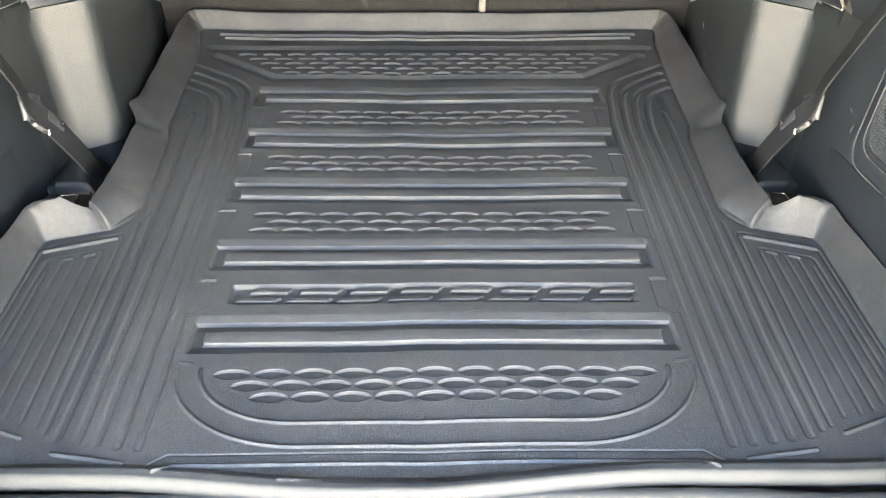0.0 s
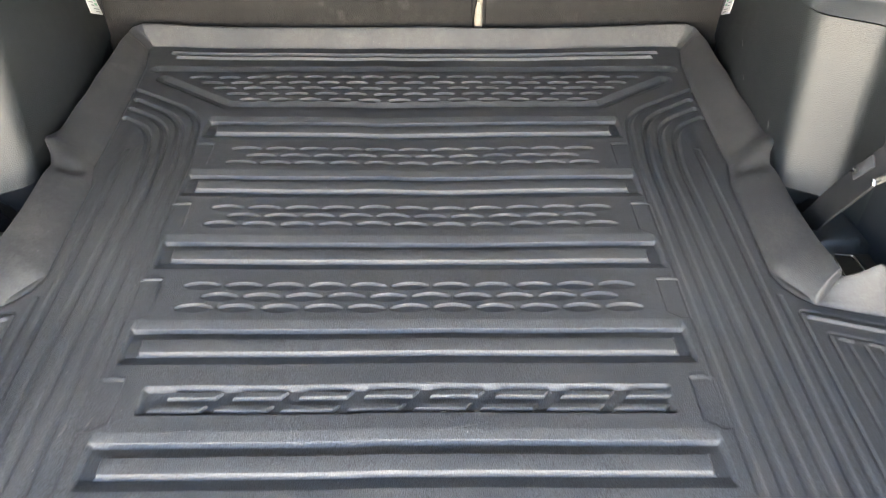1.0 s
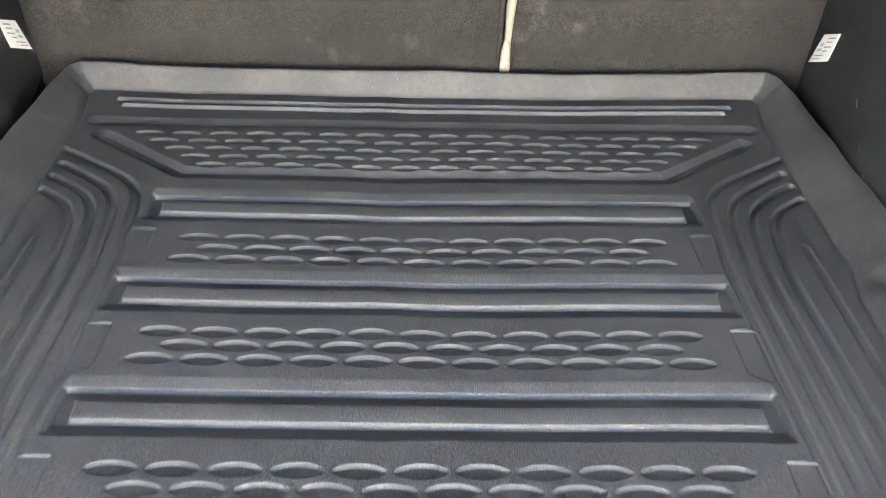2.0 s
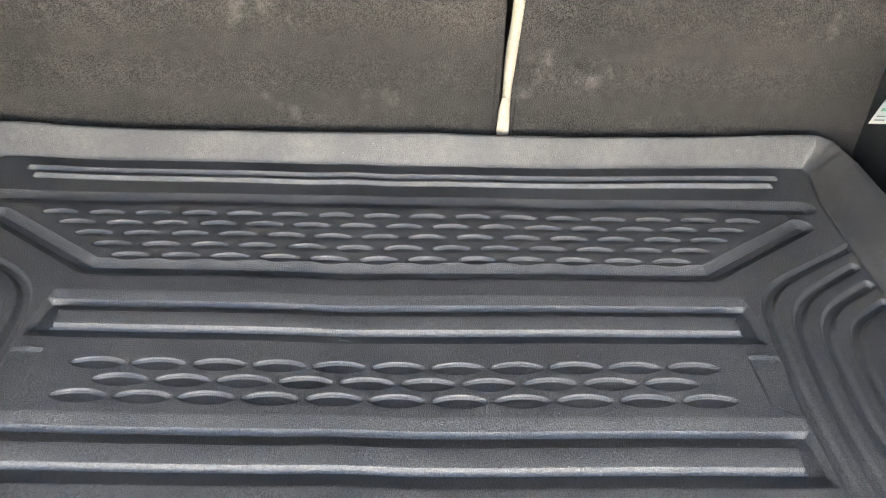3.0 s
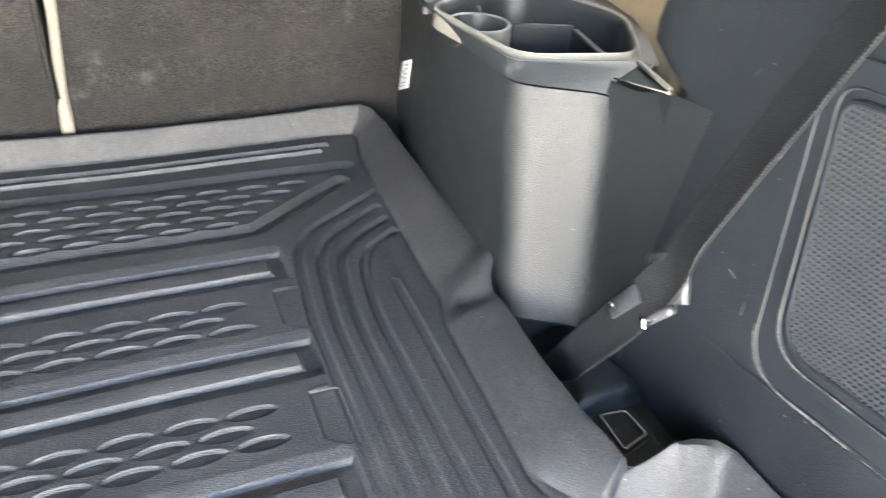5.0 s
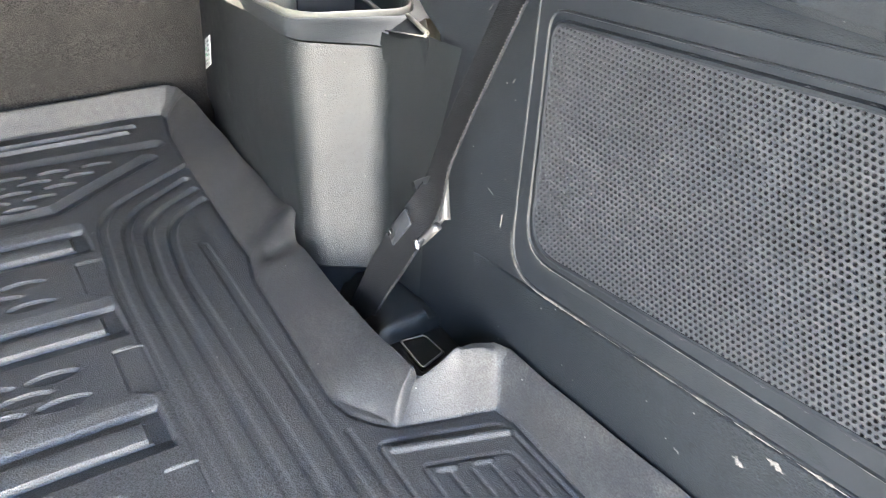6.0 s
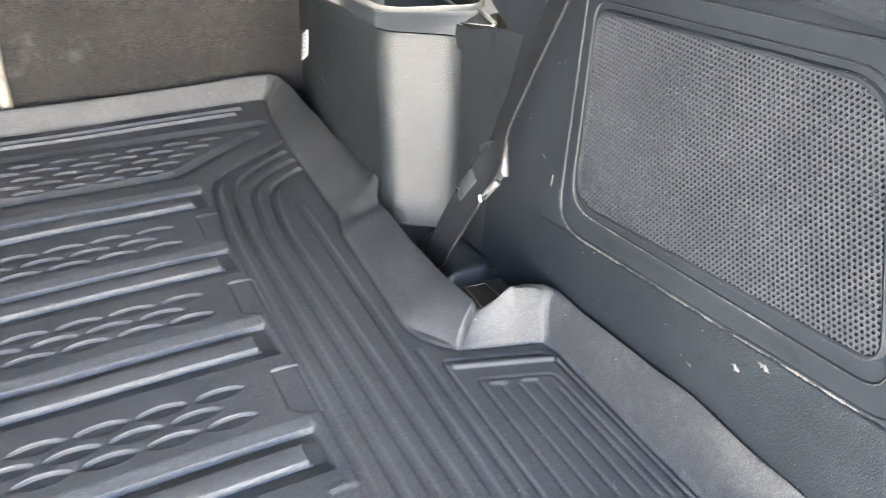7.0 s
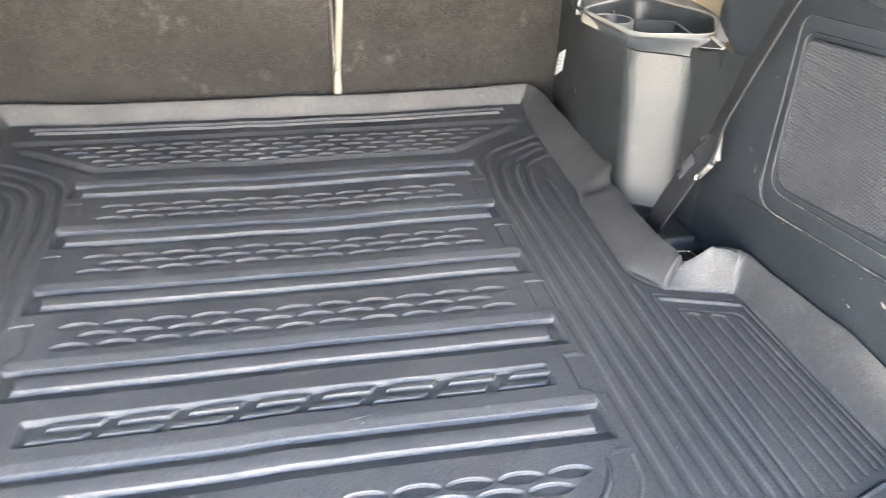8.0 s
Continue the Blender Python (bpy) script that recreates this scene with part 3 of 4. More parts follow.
def build_quarter(side):
    trim = thing("quarter_trim", "charcoal grained plastic quarter trim panel of a car boot", "trim panel", "structure", at=(side * 0.66, 0.2, 0))
    # leaning panel, from the pillar to the tailgate
    rows = []
    for z, proud in ((-0.075, 0.0), (0.0, 0.0), (0.05, 0.0), (0.09, 0.0), (0.12, 0.0), (0.14, 0.0), (0.16, 0.0), (0.20, 0.0), (0.30, 0.0), (0.383, 0.0), (0.389, -0.004), (0.395, 0.0), (0.45, -0.004), (0.55, -0.02)):
        rows.append([(panel_x(y, z) - proud, y, z) for y in np.linspace(0.405, -0.29, 48)])
    part("side_panel", mirrored(loft(rows, False), side), PANEL, trim, sharp=40)
    kick = []
    for z, top, sunk in ((-0.075, 0, 0.004), (-0.07, 0, 0.0), (0.02, 0, 0.0), (0.07, 0, 0.0), (-0.0022, 1, 0.0), (-0.0008, 1, 0.0008), (0.0, 1, 0.0034)):
        kick.append([(panel_x(y, zz) + 0.0004 - 0.0034 * float(smooth01((0.335 - y) / 0.09)) + sunk, y, zz) for y in np.linspace(0.399, -0.29, 48) for zz in [z + top * (0.1480 - 0.1234 * y)]])
    part("kick_panel", mirrored(loft(kick, False), side), KICK, trim, "coarse grained lower kick panel with chalky scuffs")
    # pillar that narrows towards the top, with a rounded bright corner
    loops = []
    for z in np.linspace(0.000, 0.233, 10):
        f = z / 0.233
        c1 = np.array(PILLAR_FOOT) * (1 - f) + np.array(PILLAR_HEAD) * f
        c2 = np.array((0.617, 0.466)) * (1 - f) + np.array((0.650, 0.540)) * f
        s = (panel_x(0.40, z) - 0.003, 0.400)
        loops.append([(x, y, z) for x, y in rounded([(0.610, 1.07), (0.588, 0.945), (0.556, 0.80), tuple(c1), tuple(c2), s], [0.03, 0.06, 0.1, 0.024, 0.022, 0], 8, False)])
    front_ = [q for q in loops[-1] if q[1] > 0.5 or q[0] < 0.60]
    collar = [[(x, y + 0.003, 0.2335) for x, y, z in front_], [(x, y + 0.0005, 0.2350) for x, y, z in front_]]
    for z, f in ((0.242, 0.45), (0.248, 0.85), (0.251, 1.0), (0.251, 1.25)):
        a = np.array((0.565, 0.591)) * (1 - f) + np.array((0.568, 0.604)) * f
        b = np.array((0.651, 0.541)) * (1 - f) + np.array((0.690, 0.572)) * f
        lip_ = rounded([(0.610, 1.07), (0.588, 0.945), (0.556 - 0.012 * f, 0.80), tuple(a), tuple(b), (0.652 + 0.05 * f, 0.520 + 0.035 * f)], [0.03, 0.06, 0.1, 0.020, 0.014, 0], 8, False)
        collar.append([(*lip_[min(len(lip_) - 1, round(k * (len(lip_) - 1) / (len(front_) - 1)))], z) for k in range(len(front_))])
    part("collar", mirrored(loft(collar, False), side), PLASTIC, trim, "smooth collar under the bin's rim", sharp=50)
    part("pillar_face", mirrored(loft(loops, False), side), PILLAR, trim, "grained plastic pillar, scuffed at its foot")
    under = [[(x + 0.010, y + 0.012, z) for x, y, _ in loops[0]] for z in (-0.075, 0.002)]
    part("plinth", mirrored(loft(under, False), side), SMOOTH, trim)
    # return edge of the pillar's foot
    part("foot_edge", mirrored(loft([[(x + 0.011, y + 0.013, -0.004) for x, y, _ in loops[0]], [(x, y, -0.002) for x, y, _ in loops[0]], loops[0]], False), side), SMOOTH, trim)
    # wall above the storage bin, beige
    up = thing("upper_wall", "beige plastic wall trim above the storage bin", "wall trim", "structure", at=(side * 0.85, 0.7, 0.24))
    lean = []
    for y, dx in ((0.500, -0.108), (0.54, -0.095), (0.60, -0.062), (0.66, -0.032), (0.72, -0.010), (0.80, 0.0), (1.0, 0.0), (1.68, 0.0)):
        lean.append([(x + dx, y, z) for x, z in rounded([(0.80, 0.235), (0.815, 0.30), (0.86, 0.42), (0.935, 0.505), (0.96 - dx, 0.505), (0.96 - dx, 0.20), (0.83, 0.20)], 0.012, 3)])
    part("wall_panel", mirrored(loft(lean, True, True, True), side), TAN, up)
    # dark wall behind the belt; its lower corner is cut away above the spur of the bin's rim
    wall_rows = []
    for z, y1, b in ((0.226, 0.440, 0.008), (0.255, 0.442, 0.003), (0.276, 0.447, 0.0), (0.288, 0.480, 0.0), (0.302, 0.508, 0.0), (0.318, 0.514, 0.0), (0.40, 0.515, 0.0), (0.56, 0.515, 0.0)):
        wall_rows.append([(panel_x(0.40, z) + b, 0.400, z), (panel_x(0.40, z) + b, 0.400 + 0.6 * (y1 - 0.400), z), (panel_x(0.40, z) + b, y1 - 0.010, z), (panel_x(0.40, z) + b + 0.003, y1 - 0.002, z), (panel_x(0.40, z) + b + 0.012, y1 + 0.003, z), (0.95, y1 + 0.006, z)])
    part("return_wall", mirrored(loft(wall_rows, False), side), PANEL, up, sharp=60)
    shoulder = [[(x, y, z) for x, y, z in ((0.644, 0.543, 0.222), (0.645, 0.50, 0.222), (0.643, 0.45, 0.222), (panel_x(0.4, 0.222) - 0.003, 0.400, 0.222))],
                [(0.647, 0.542, 0.249), (0.6475, 0.50, 0.254), (0.6475, 0.45, 0.272), (panel_x(0.4, 0.275) - 0.002, 0.400, 0.276)]]
    part("shoulder", mirrored(loft(shoulder, False), side), PILLAR, trim)
    rise = [[(x, y, z) for x, y in rounded([(0.610, 1.07), (0.586, 0.945), (0.552 + 0.10 * (z - 0.25), 0.815 + 0.10 * (z - 0.25)), (0.566 + 0.10 * (z - 0.25), 0.815 + 0.10 * (z - 0.25)), (0.605, 0.945), (0.626, 1.07)], [0, 0.05, 0.006, 0.006, 0.05, 0], 5)] for z in (0.235, 0.30, 0.42, 0.56)]
    part("rising_trim", mirrored(loft(rise, True, True, True), side), PLASTIC, trim, sharp=50)
    # storage bin with cup holder
    bin_ = thing("storage_bin", "dark plastic storage bin with a cup holder and a pale rim", "storage bin", group="storage bins", at=(side * 0.66, 0.72, 0.13))
    mouth = rounded([(0.550, 0.790), (0.581, 0.614), (0.716, 0.594), (0.784, 0.722), (0.705, 0.885)], [0.03, 0.035, 0.03, 0.04, 0.05], 7)
    ring = []
    for d, z, wide in ((0.0042, 0.232, 1.0), (0.0040, 0.2400, 1.0), (0.0032, 0.2455, 0.85), (0.0022, 0.2530, 0.2), (0.0002, 0.2545, 0.0), (-0.0014, 0.2538, 0.0), (-0.0026, 0.2515, 0.0)):
        loop = offset(mouth, d)
        out = loop - np.array(mouth)
        front = smooth01((-out[:, 1] / (np.linalg.norm(out, axis=1) + 1e-9) - 0.15) / 0.85) if d > 0 else np.zeros(len(loop))
        ring.append([(x, y - 0.009 * wide * k, z) for (x, y), k in zip(loop, front)])     # the rim is broad along its front
    part("rim", mirrored(loft(ring), side), RIM_GREY, bin_, "glossy pale grey rim")
    corners = [(0.655, 0.548, 0.2480), (0.6405, 0.448, 0.2740), (0.646, 0.453, 0.2750), (0.684, 0.552, 0.2610)]
    part("rim_tail", mirrored(loft([[(x + 0.004, y, z - d) for x, y, z in corners] for d in (0.030, 0.0015)], True, True, True), side), PANEL, bin_, "dark pointed end of the bin's rim", smooth=False)
    for a, b, r in ((0, 1, 0.0008), (1, 2, 0.0020), (2, 3, 0.0024)):
        part("tail_edge", mirrored(tube([corners[a], tuple((np.array(corners[a]) + np.array(corners[b])) / 2), corners[b]], r, 8), side), RIM_GREY, bin_, "pale edge of the pointed end")
    well = [[(x, y, z) for x, y in offset(mouth, d)] for d, z in ((-0.0025, 0.2518), (-0.0045, 0.2500), (-0.007, 0.240), (-0.012, 0.140), (-0.020, 0.130))]
    part("well", mirrored(loft(well, True, False, True), side), PLASTIC, bin_, sharp=60)
    # deck that joins the bin to pillar and walls
    hole = [(x, y, 0.2490) for x, y in offset(mouth, 0.004)]
    n = len(hole)
    outer = rounded([(0.600, 1.03), (0.546, 0.80), (0.577, 0.626), (0.700, 0.590), (0.89, 0.41), (0.89, 1.03)], 0.02, 7)
    near = []
    for x, y, z in hole:
        a = math.atan2(y - 0.74, x - 0.665)
        best = min(range(len(outer)), key=lambda k: abs((math.atan2(outer[k][1] - 0.74, outer[k][0] - 0.665) - a + math.pi) % (2 * math.pi) - math.pi))
        near.append((*outer[best], 0.2485))
    part("deck", mirrored(loft([near, hole]), side), PLASTIC, bin_)
    turn = np.linspace(0, 2 * math.pi, 32, endpoint=False)
    cup = [[(0.603 + r * math.cos(a), 0.762 + r * math.sin(a), z) for a in turn] for r, z in ((0.0345, 0.2385), (0.0335, 0.232), (0.031, 0.150))]
    part("cup_holder", mirrored(loft(cup, True, False, True), side), GUIDE, bin_, "round grey cup holder")
    lip = [[(0.603 + r * math.cos(a), 0.762 + r * math.sin(a), z) for a in turn] for r, z in ((0.0400, 0.215), (0.0395, 0.2375), (0.0385, 0.2398), (0.0362, 0.2402), (0.0345, 0.2385))]
    part("cup_ring", mirrored(loft(lip), side), RIM_GREY, bin_, "pale ring of the cup holder")
    for (ax, ay), (bx, by), top_ in (((0.640, 0.750), (0.716, 0.729), 0.2400), ((0.716, 0.729), (0.703, 0.640), 0.2370), ((0.622, 0.803), (0.645, 0.868), 0.2370)):
        dx, dy = (by - ay), -(bx - ax)
        k = 0.0045 / math.hypot(dx, dy)
        pl = rounded([(ax - dx * k, ay - dy * k), (bx - dx * k, by - dy * k), (bx + dx * k, by + dy * k), (ax + dx * k, ay + dy * k)], 0.004, 4)
        mid_ = np.mean(np.array(pl), 0)
        wall_ = [[(x + (mid_[0] - x) * f, y + (mid_[1] - y) * f, z) for x, y in pl] for z, f in ((0.135, 0.0), (top_ - 0.003, 0.0), (top_, 0.04))]
        part("divider", mirrored(loft(wall_, True, False, True), side), SMOOTH, bin_)
    # low floor of the pocket beside the liner
    part("pocket_floor", mirrored(block(0.40, 0.90, 0.20, 1.03, -0.095, -0.075), side), BLACK, trim)
    # tie-down: moulded cup and a square ring
    ledge = []
    for x in (0.505, 0.530, 0.545, 0.556, 0.566, 0.578, 0.590, 0.600, 0.611, 0.6135, 0.660):
        row = []
        for y, z in ((0.548, -0.014), (0.470, 0.000), (0.430, 0.003), (0.400, 0.0055), (0.3720, 0.0075), (0.3655, 0.0070), (0.3625, 0.0050), (0.3600, -0.0060), (0.3570, -0.0135), (0.2420, -0.0165)):
            gone = 1 - float(smooth01((x - 0.536 - 0.36 * max(0.0, y - 0.36)) / 0.022)) if y > 0.358 else 0.0     # it falls away beside the belt
            row.append((x, y, z - 0.05 * gone - (0.010 if x > 0.612 and y > 0.358 else 0.0)))
        ledge.append(row)
    part("ledge", mirrored(loft(ledge, False), side), PLASTIC, trim, "smooth dark ledge behind the tie-down", sharp=60)
    tie = thing("tie_down", "square chromed tie-down ring in a dark plastic recess", "tie-down", group="tie-downs", at=(side * 0.589, 0.334, -0.02))
    hoop = np.array([(0.5745, 0.3540), (0.5748, 0.3105), (0.6058, 0.3205), (0.6018, 0.3515)])
    mid_hoop = hoop.mean(0)

    def hoop_loop(f, radius):
        return rounded([tuple(mid_hoop + (q - mid_hoop) * f) for q in hoop], radius, 5)

    bowl = [[(x, y, z) for x, y in hoop_loop(f, 0.006)] for f, z in ((1.30, -0.0200), (1.26, -0.0140), (1.20, -0.0136), (1.12, -0.0152), (0.90, -0.0158))]
    part("recess", mirrored(loft(bowl, True, False, True), side), BLACK, tie, sharp=60)
    part("ring", mirrored(tube([(x, y, -0.0122 + 0.05 * (y - 0.334)) for x, y in hoop_loop(1.0, 0.004)], 0.0017, 8, True), side), CHROME, tie, "square chromed ring")
    # belt across the pillar
    belt = thing("seat_belt", "worn black seat belt webbing hanging beside the pillar", "seat belt", group="seat belts", at=(side * 0.62, 0.42, -0.05))
    # middle line of the webbing and the direction of its left edge
    path = [((0.577, 0.4642, -0.0739), (0, 0.84, 0.54)), ((0.57, 0.4347, -0.0284), (0, 0.84, 0.54)), ((0.563, 0.3847, 0.0529), (0, 0.84, 0.54)), ((0.562, 0.338, 0.1303), (0.02, 0.85, 0.52)),
            ((0.578, 0.320, 0.182), (0.20, 0.95, 0.30)), ((0.577, 0.311, 0.222), (0.33, 0.92, 0.10)), ((0.583, 0.300, 0.262), (0.33, 0.92, 0.10)), ((0.589, 0.289, 0.300), (0.33, 0.92, 0.10)),
            ((0.604, 0.258, 0.400), (0.33, 0.92, 0.10)), ((0.632, 0.212, 0.550), (0.33, 0.92, 0.10))]
    fine = []
    for i in range(len(path) - 1):
        for k in range(6):
            t = k / 6
            fine.append([np.array(path[i][q]) * (1 - t) + np.array(path[i + 1][q]) * t for q in (0, 1)])
    fine.append([np.array(path[-1][q]) for q in (0, 1)])
    for _ in range(3):
        fine = [fine[0]] + [[(fine[i - 1][q] + 2 * fine[i][q] + fine[i + 1][q]) / 4 for q in (0, 1)] for i in range(1, len(fine) - 1)] + [fine[-1]]
    band = []
    for i, (c, w) in enumerate(fine):
        t = fine[min(i + 1, len(fine) - 1)][0] - fine[max(i - 1, 0)][0]
        w = w / np.linalg.norm(w)
        nrm = np.cross(t, w)
        nrm /= np.linalg.norm(nrm)
        if nrm[0] > 0:
            nrm = -nrm
        band.append([tuple(c - w * a * 0.0208 + nrm * q) for a, q in ((-1, 0.0006), (-0.93, 0.0012), (-0.84, 0.0007), (-0.4, 0.0007), (0, 0.0006), (0.4, 0.0007), (0.84, 0.0007), (0.93, 0.0012), (1, 0.0006), (1, -0.0006), (0, -0.0006), (-1, -0.0006))])
    part("webbing", mirrored(loft(band, True, True, True), side), WEB, belt)
    # pale stitches along one edge
    dashes = []
    for i in range(10, len(fine) - 1):
        (c0, w0), (c1_, w1) = fine[i], fine[i + 1]
        run = np.linalg.norm(c1_ - c0)
        for k in range(max(1, int(run / 0.0026))):
            t = k * 0.0026 / run
            w = (w0 * (1 - t) + w1 * t) / np.linalg.norm(w0 * (1 - t) + w1 * t)
            c, d = c0 * (1 - t) + c1_ * t, (c1_ - c0) / run
            nrm = np.cross(d, w)
            nrm = nrm / np.linalg.norm(nrm) * (-1 if nrm[0] > 0 else 1)
            dashes.append(loft([[tuple(c - w * (0.0190 + e) + d * f + nrm * h) for e, h in ((0, 0.0008), (0.0002, 0.0016), (0.0006, 0.0016), (0.0008, 0.0008))] for f in (0.0, 0.0013)], False, True, True))
    part("stitching", mirrored(join(*dashes), side), THREAD, belt, "pale stitched edge", smooth=False)

    def lying(corners, p, thick, radius=0.003):
        """A small flat piece over the belt, parallel to the panel."""
        c = np.array(corners, float)
        area = sum(c[k - 1][0] * c[k][1] - c[k][0] * c[k - 1][1] for k in range(len(c)))
        if area < 0:
            c = c[::-1]
        o = rounded([tuple(q) for q in c], radius, 4)
        lo = [[(panel_x(a, b) - p - h, a, b) for a, b in offset(o, d)] for h, d in ((0, -0.0006), (thick * 0.3, 0), (thick * 0.8, 0), (thick, -0.0010))]
        return mirrored(loft(lo, True, True, True), side)

    def bar(a, b, p, radius):
        mid = [tuple(np.array(a) * (1 - t) + np.array(b) * t) for t in np.linspace(0, 1, 5)]
        return mirrored(tube([(panel_x(y, z) - p, y, z) for y, z in mid], radius, 10), side)

    guide = part("belt_guide", lying([(0.3562, 0.1753), (0.329, 0.1957), (0.3165, 0.1955), (0.3009, 0.1675), (0.3042, 0.1596), (0.3218, 0.1324), (0.3317, 0.1517)], 0.0540, 0.004, 0.004), GUIDE, belt, "smoky grey plastic belt guide")
    part("lip", bar((0.3218, 0.1327), (0.3023, 0.1594), 0.0610, 0.0042), GREY_CLIP, guide, "worn pale lip")
    part("rolled_edge", bar((0.3151, 0.1983), (0.2983, 0.1664), 0.0565, 0.0042), GREY_CLIP, guide, "pale ridged roll")
    # no slot is cut: a black plate paints the shade inside it
    part("guide_slot_shade", lying([(0.356, 0.1753), (0.3526, 0.1774), (0.3261, 0.1503), (0.3286, 0.1483)], 0.0582, 0.0012, 0.001), BLACK, guide)
    latch = part("latch_plate", lying([(0.3614, 0.1259), (0.3389, 0.1605), (0.3258, 0.1514), (0.3502, 0.1148)], 0.0700, 0.0022, 0.002), GUIDE, belt, "grey metal latch plate")
    # black plate on the latch paints the dark of its slot
    part("latch_slot_shade", lying([(0.3589, 0.1258), (0.353, 0.1347), (0.347, 0.1286), (0.3528, 0.1198)], 0.0717, 0.0012, 0.001), BLACK, latch)
    part("latch_tab", lying([(0.3594, 0.1248), (0.356, 0.1302), (0.353, 0.1277), (0.3563, 0.1218)], 0.0724, 0.0014, 0.001), CHROME, latch, "bright metal tab")
    part("stud", bar((0.3226, 0.1365), (0.3175, 0.1285), 0.0660, 0.0030), CHROME, belt, "small bright stud")
    # paper label on the inner wall of the bin
    tag = thing("paper_label", "small white paper label with printed lines stuck on plastic", "label", group="paper labels", at=(side * 0.558, 0.93, 0.1))

    def flat(pts, h):
        return mirrored(loft([[(0.5855 + 0.205 * (y - 0.945) - k, y, z) for y, z in pts] for k in (0.0, h)], True, True, True), side)

    part("sheet", flat([(1.018, 0.050), (0.934, 0.089), (0.920, 0.137), (0.986, 0.109)], 0.0012), LABEL_WHITE, tag, smooth=False)

    def on_label(a, b):
        """A point of the label: a along its long side, b down it."""
        far_, near_ = np.array((0.986, 0.109)), np.array((0.920, 0.137))
        low_far, low_near = np.array((1.018, 0.050)), np.array((0.934, 0.089))
        return tuple((far_ * (1 - a) + near_ * a) * (1 - b) + (low_far * (1 - a) + low_near * a) * b)

    for a0, a1, b0, b1, m in ((0.45, 0.86, 0.12, 0.18, LABEL_GREY), (0.45, 0.80, 0.26, 0.31, LABEL_GREY), (0.16, 0.34, 0.30, 0.42, LABEL_GREEN), (0.14, 0.36, 0.50, 0.60, LABEL_GREEN), (0.46, 0.84, 0.44, 0.49, LABEL_GREY),
                              (0.46, 0.70, 0.58, 0.63, LABEL_GREY), (0.14, 0.62, 0.74, 0.78, LABEL_GREY), (0.14, 0.50, 0.86, 0.90, LABEL_GREY)):
        part("print_line", flat([on_label(a0, b0), on_label(a1, b0), on_label(a1, b1), on_label(a0, b1)], 0.0016), m, tag, smooth=False)


for which in (1, -1):
    build_quarter(which)


BEZEL = rounded([(0.2620, 0.1165), (-0.1189, 0.1635), (-0.027, 0.3904), (0.3234, 0.3576)], [0.040, 0.03, 0.05, 0.022], 6)
RIDGE = rounded([(0.2500, 0.1460), (-0.0980, 0.1810), (-0.0075, 0.3705), (0.3030, 0.3395)], [0.034, 0.026, 0.04, 0.018], 6)


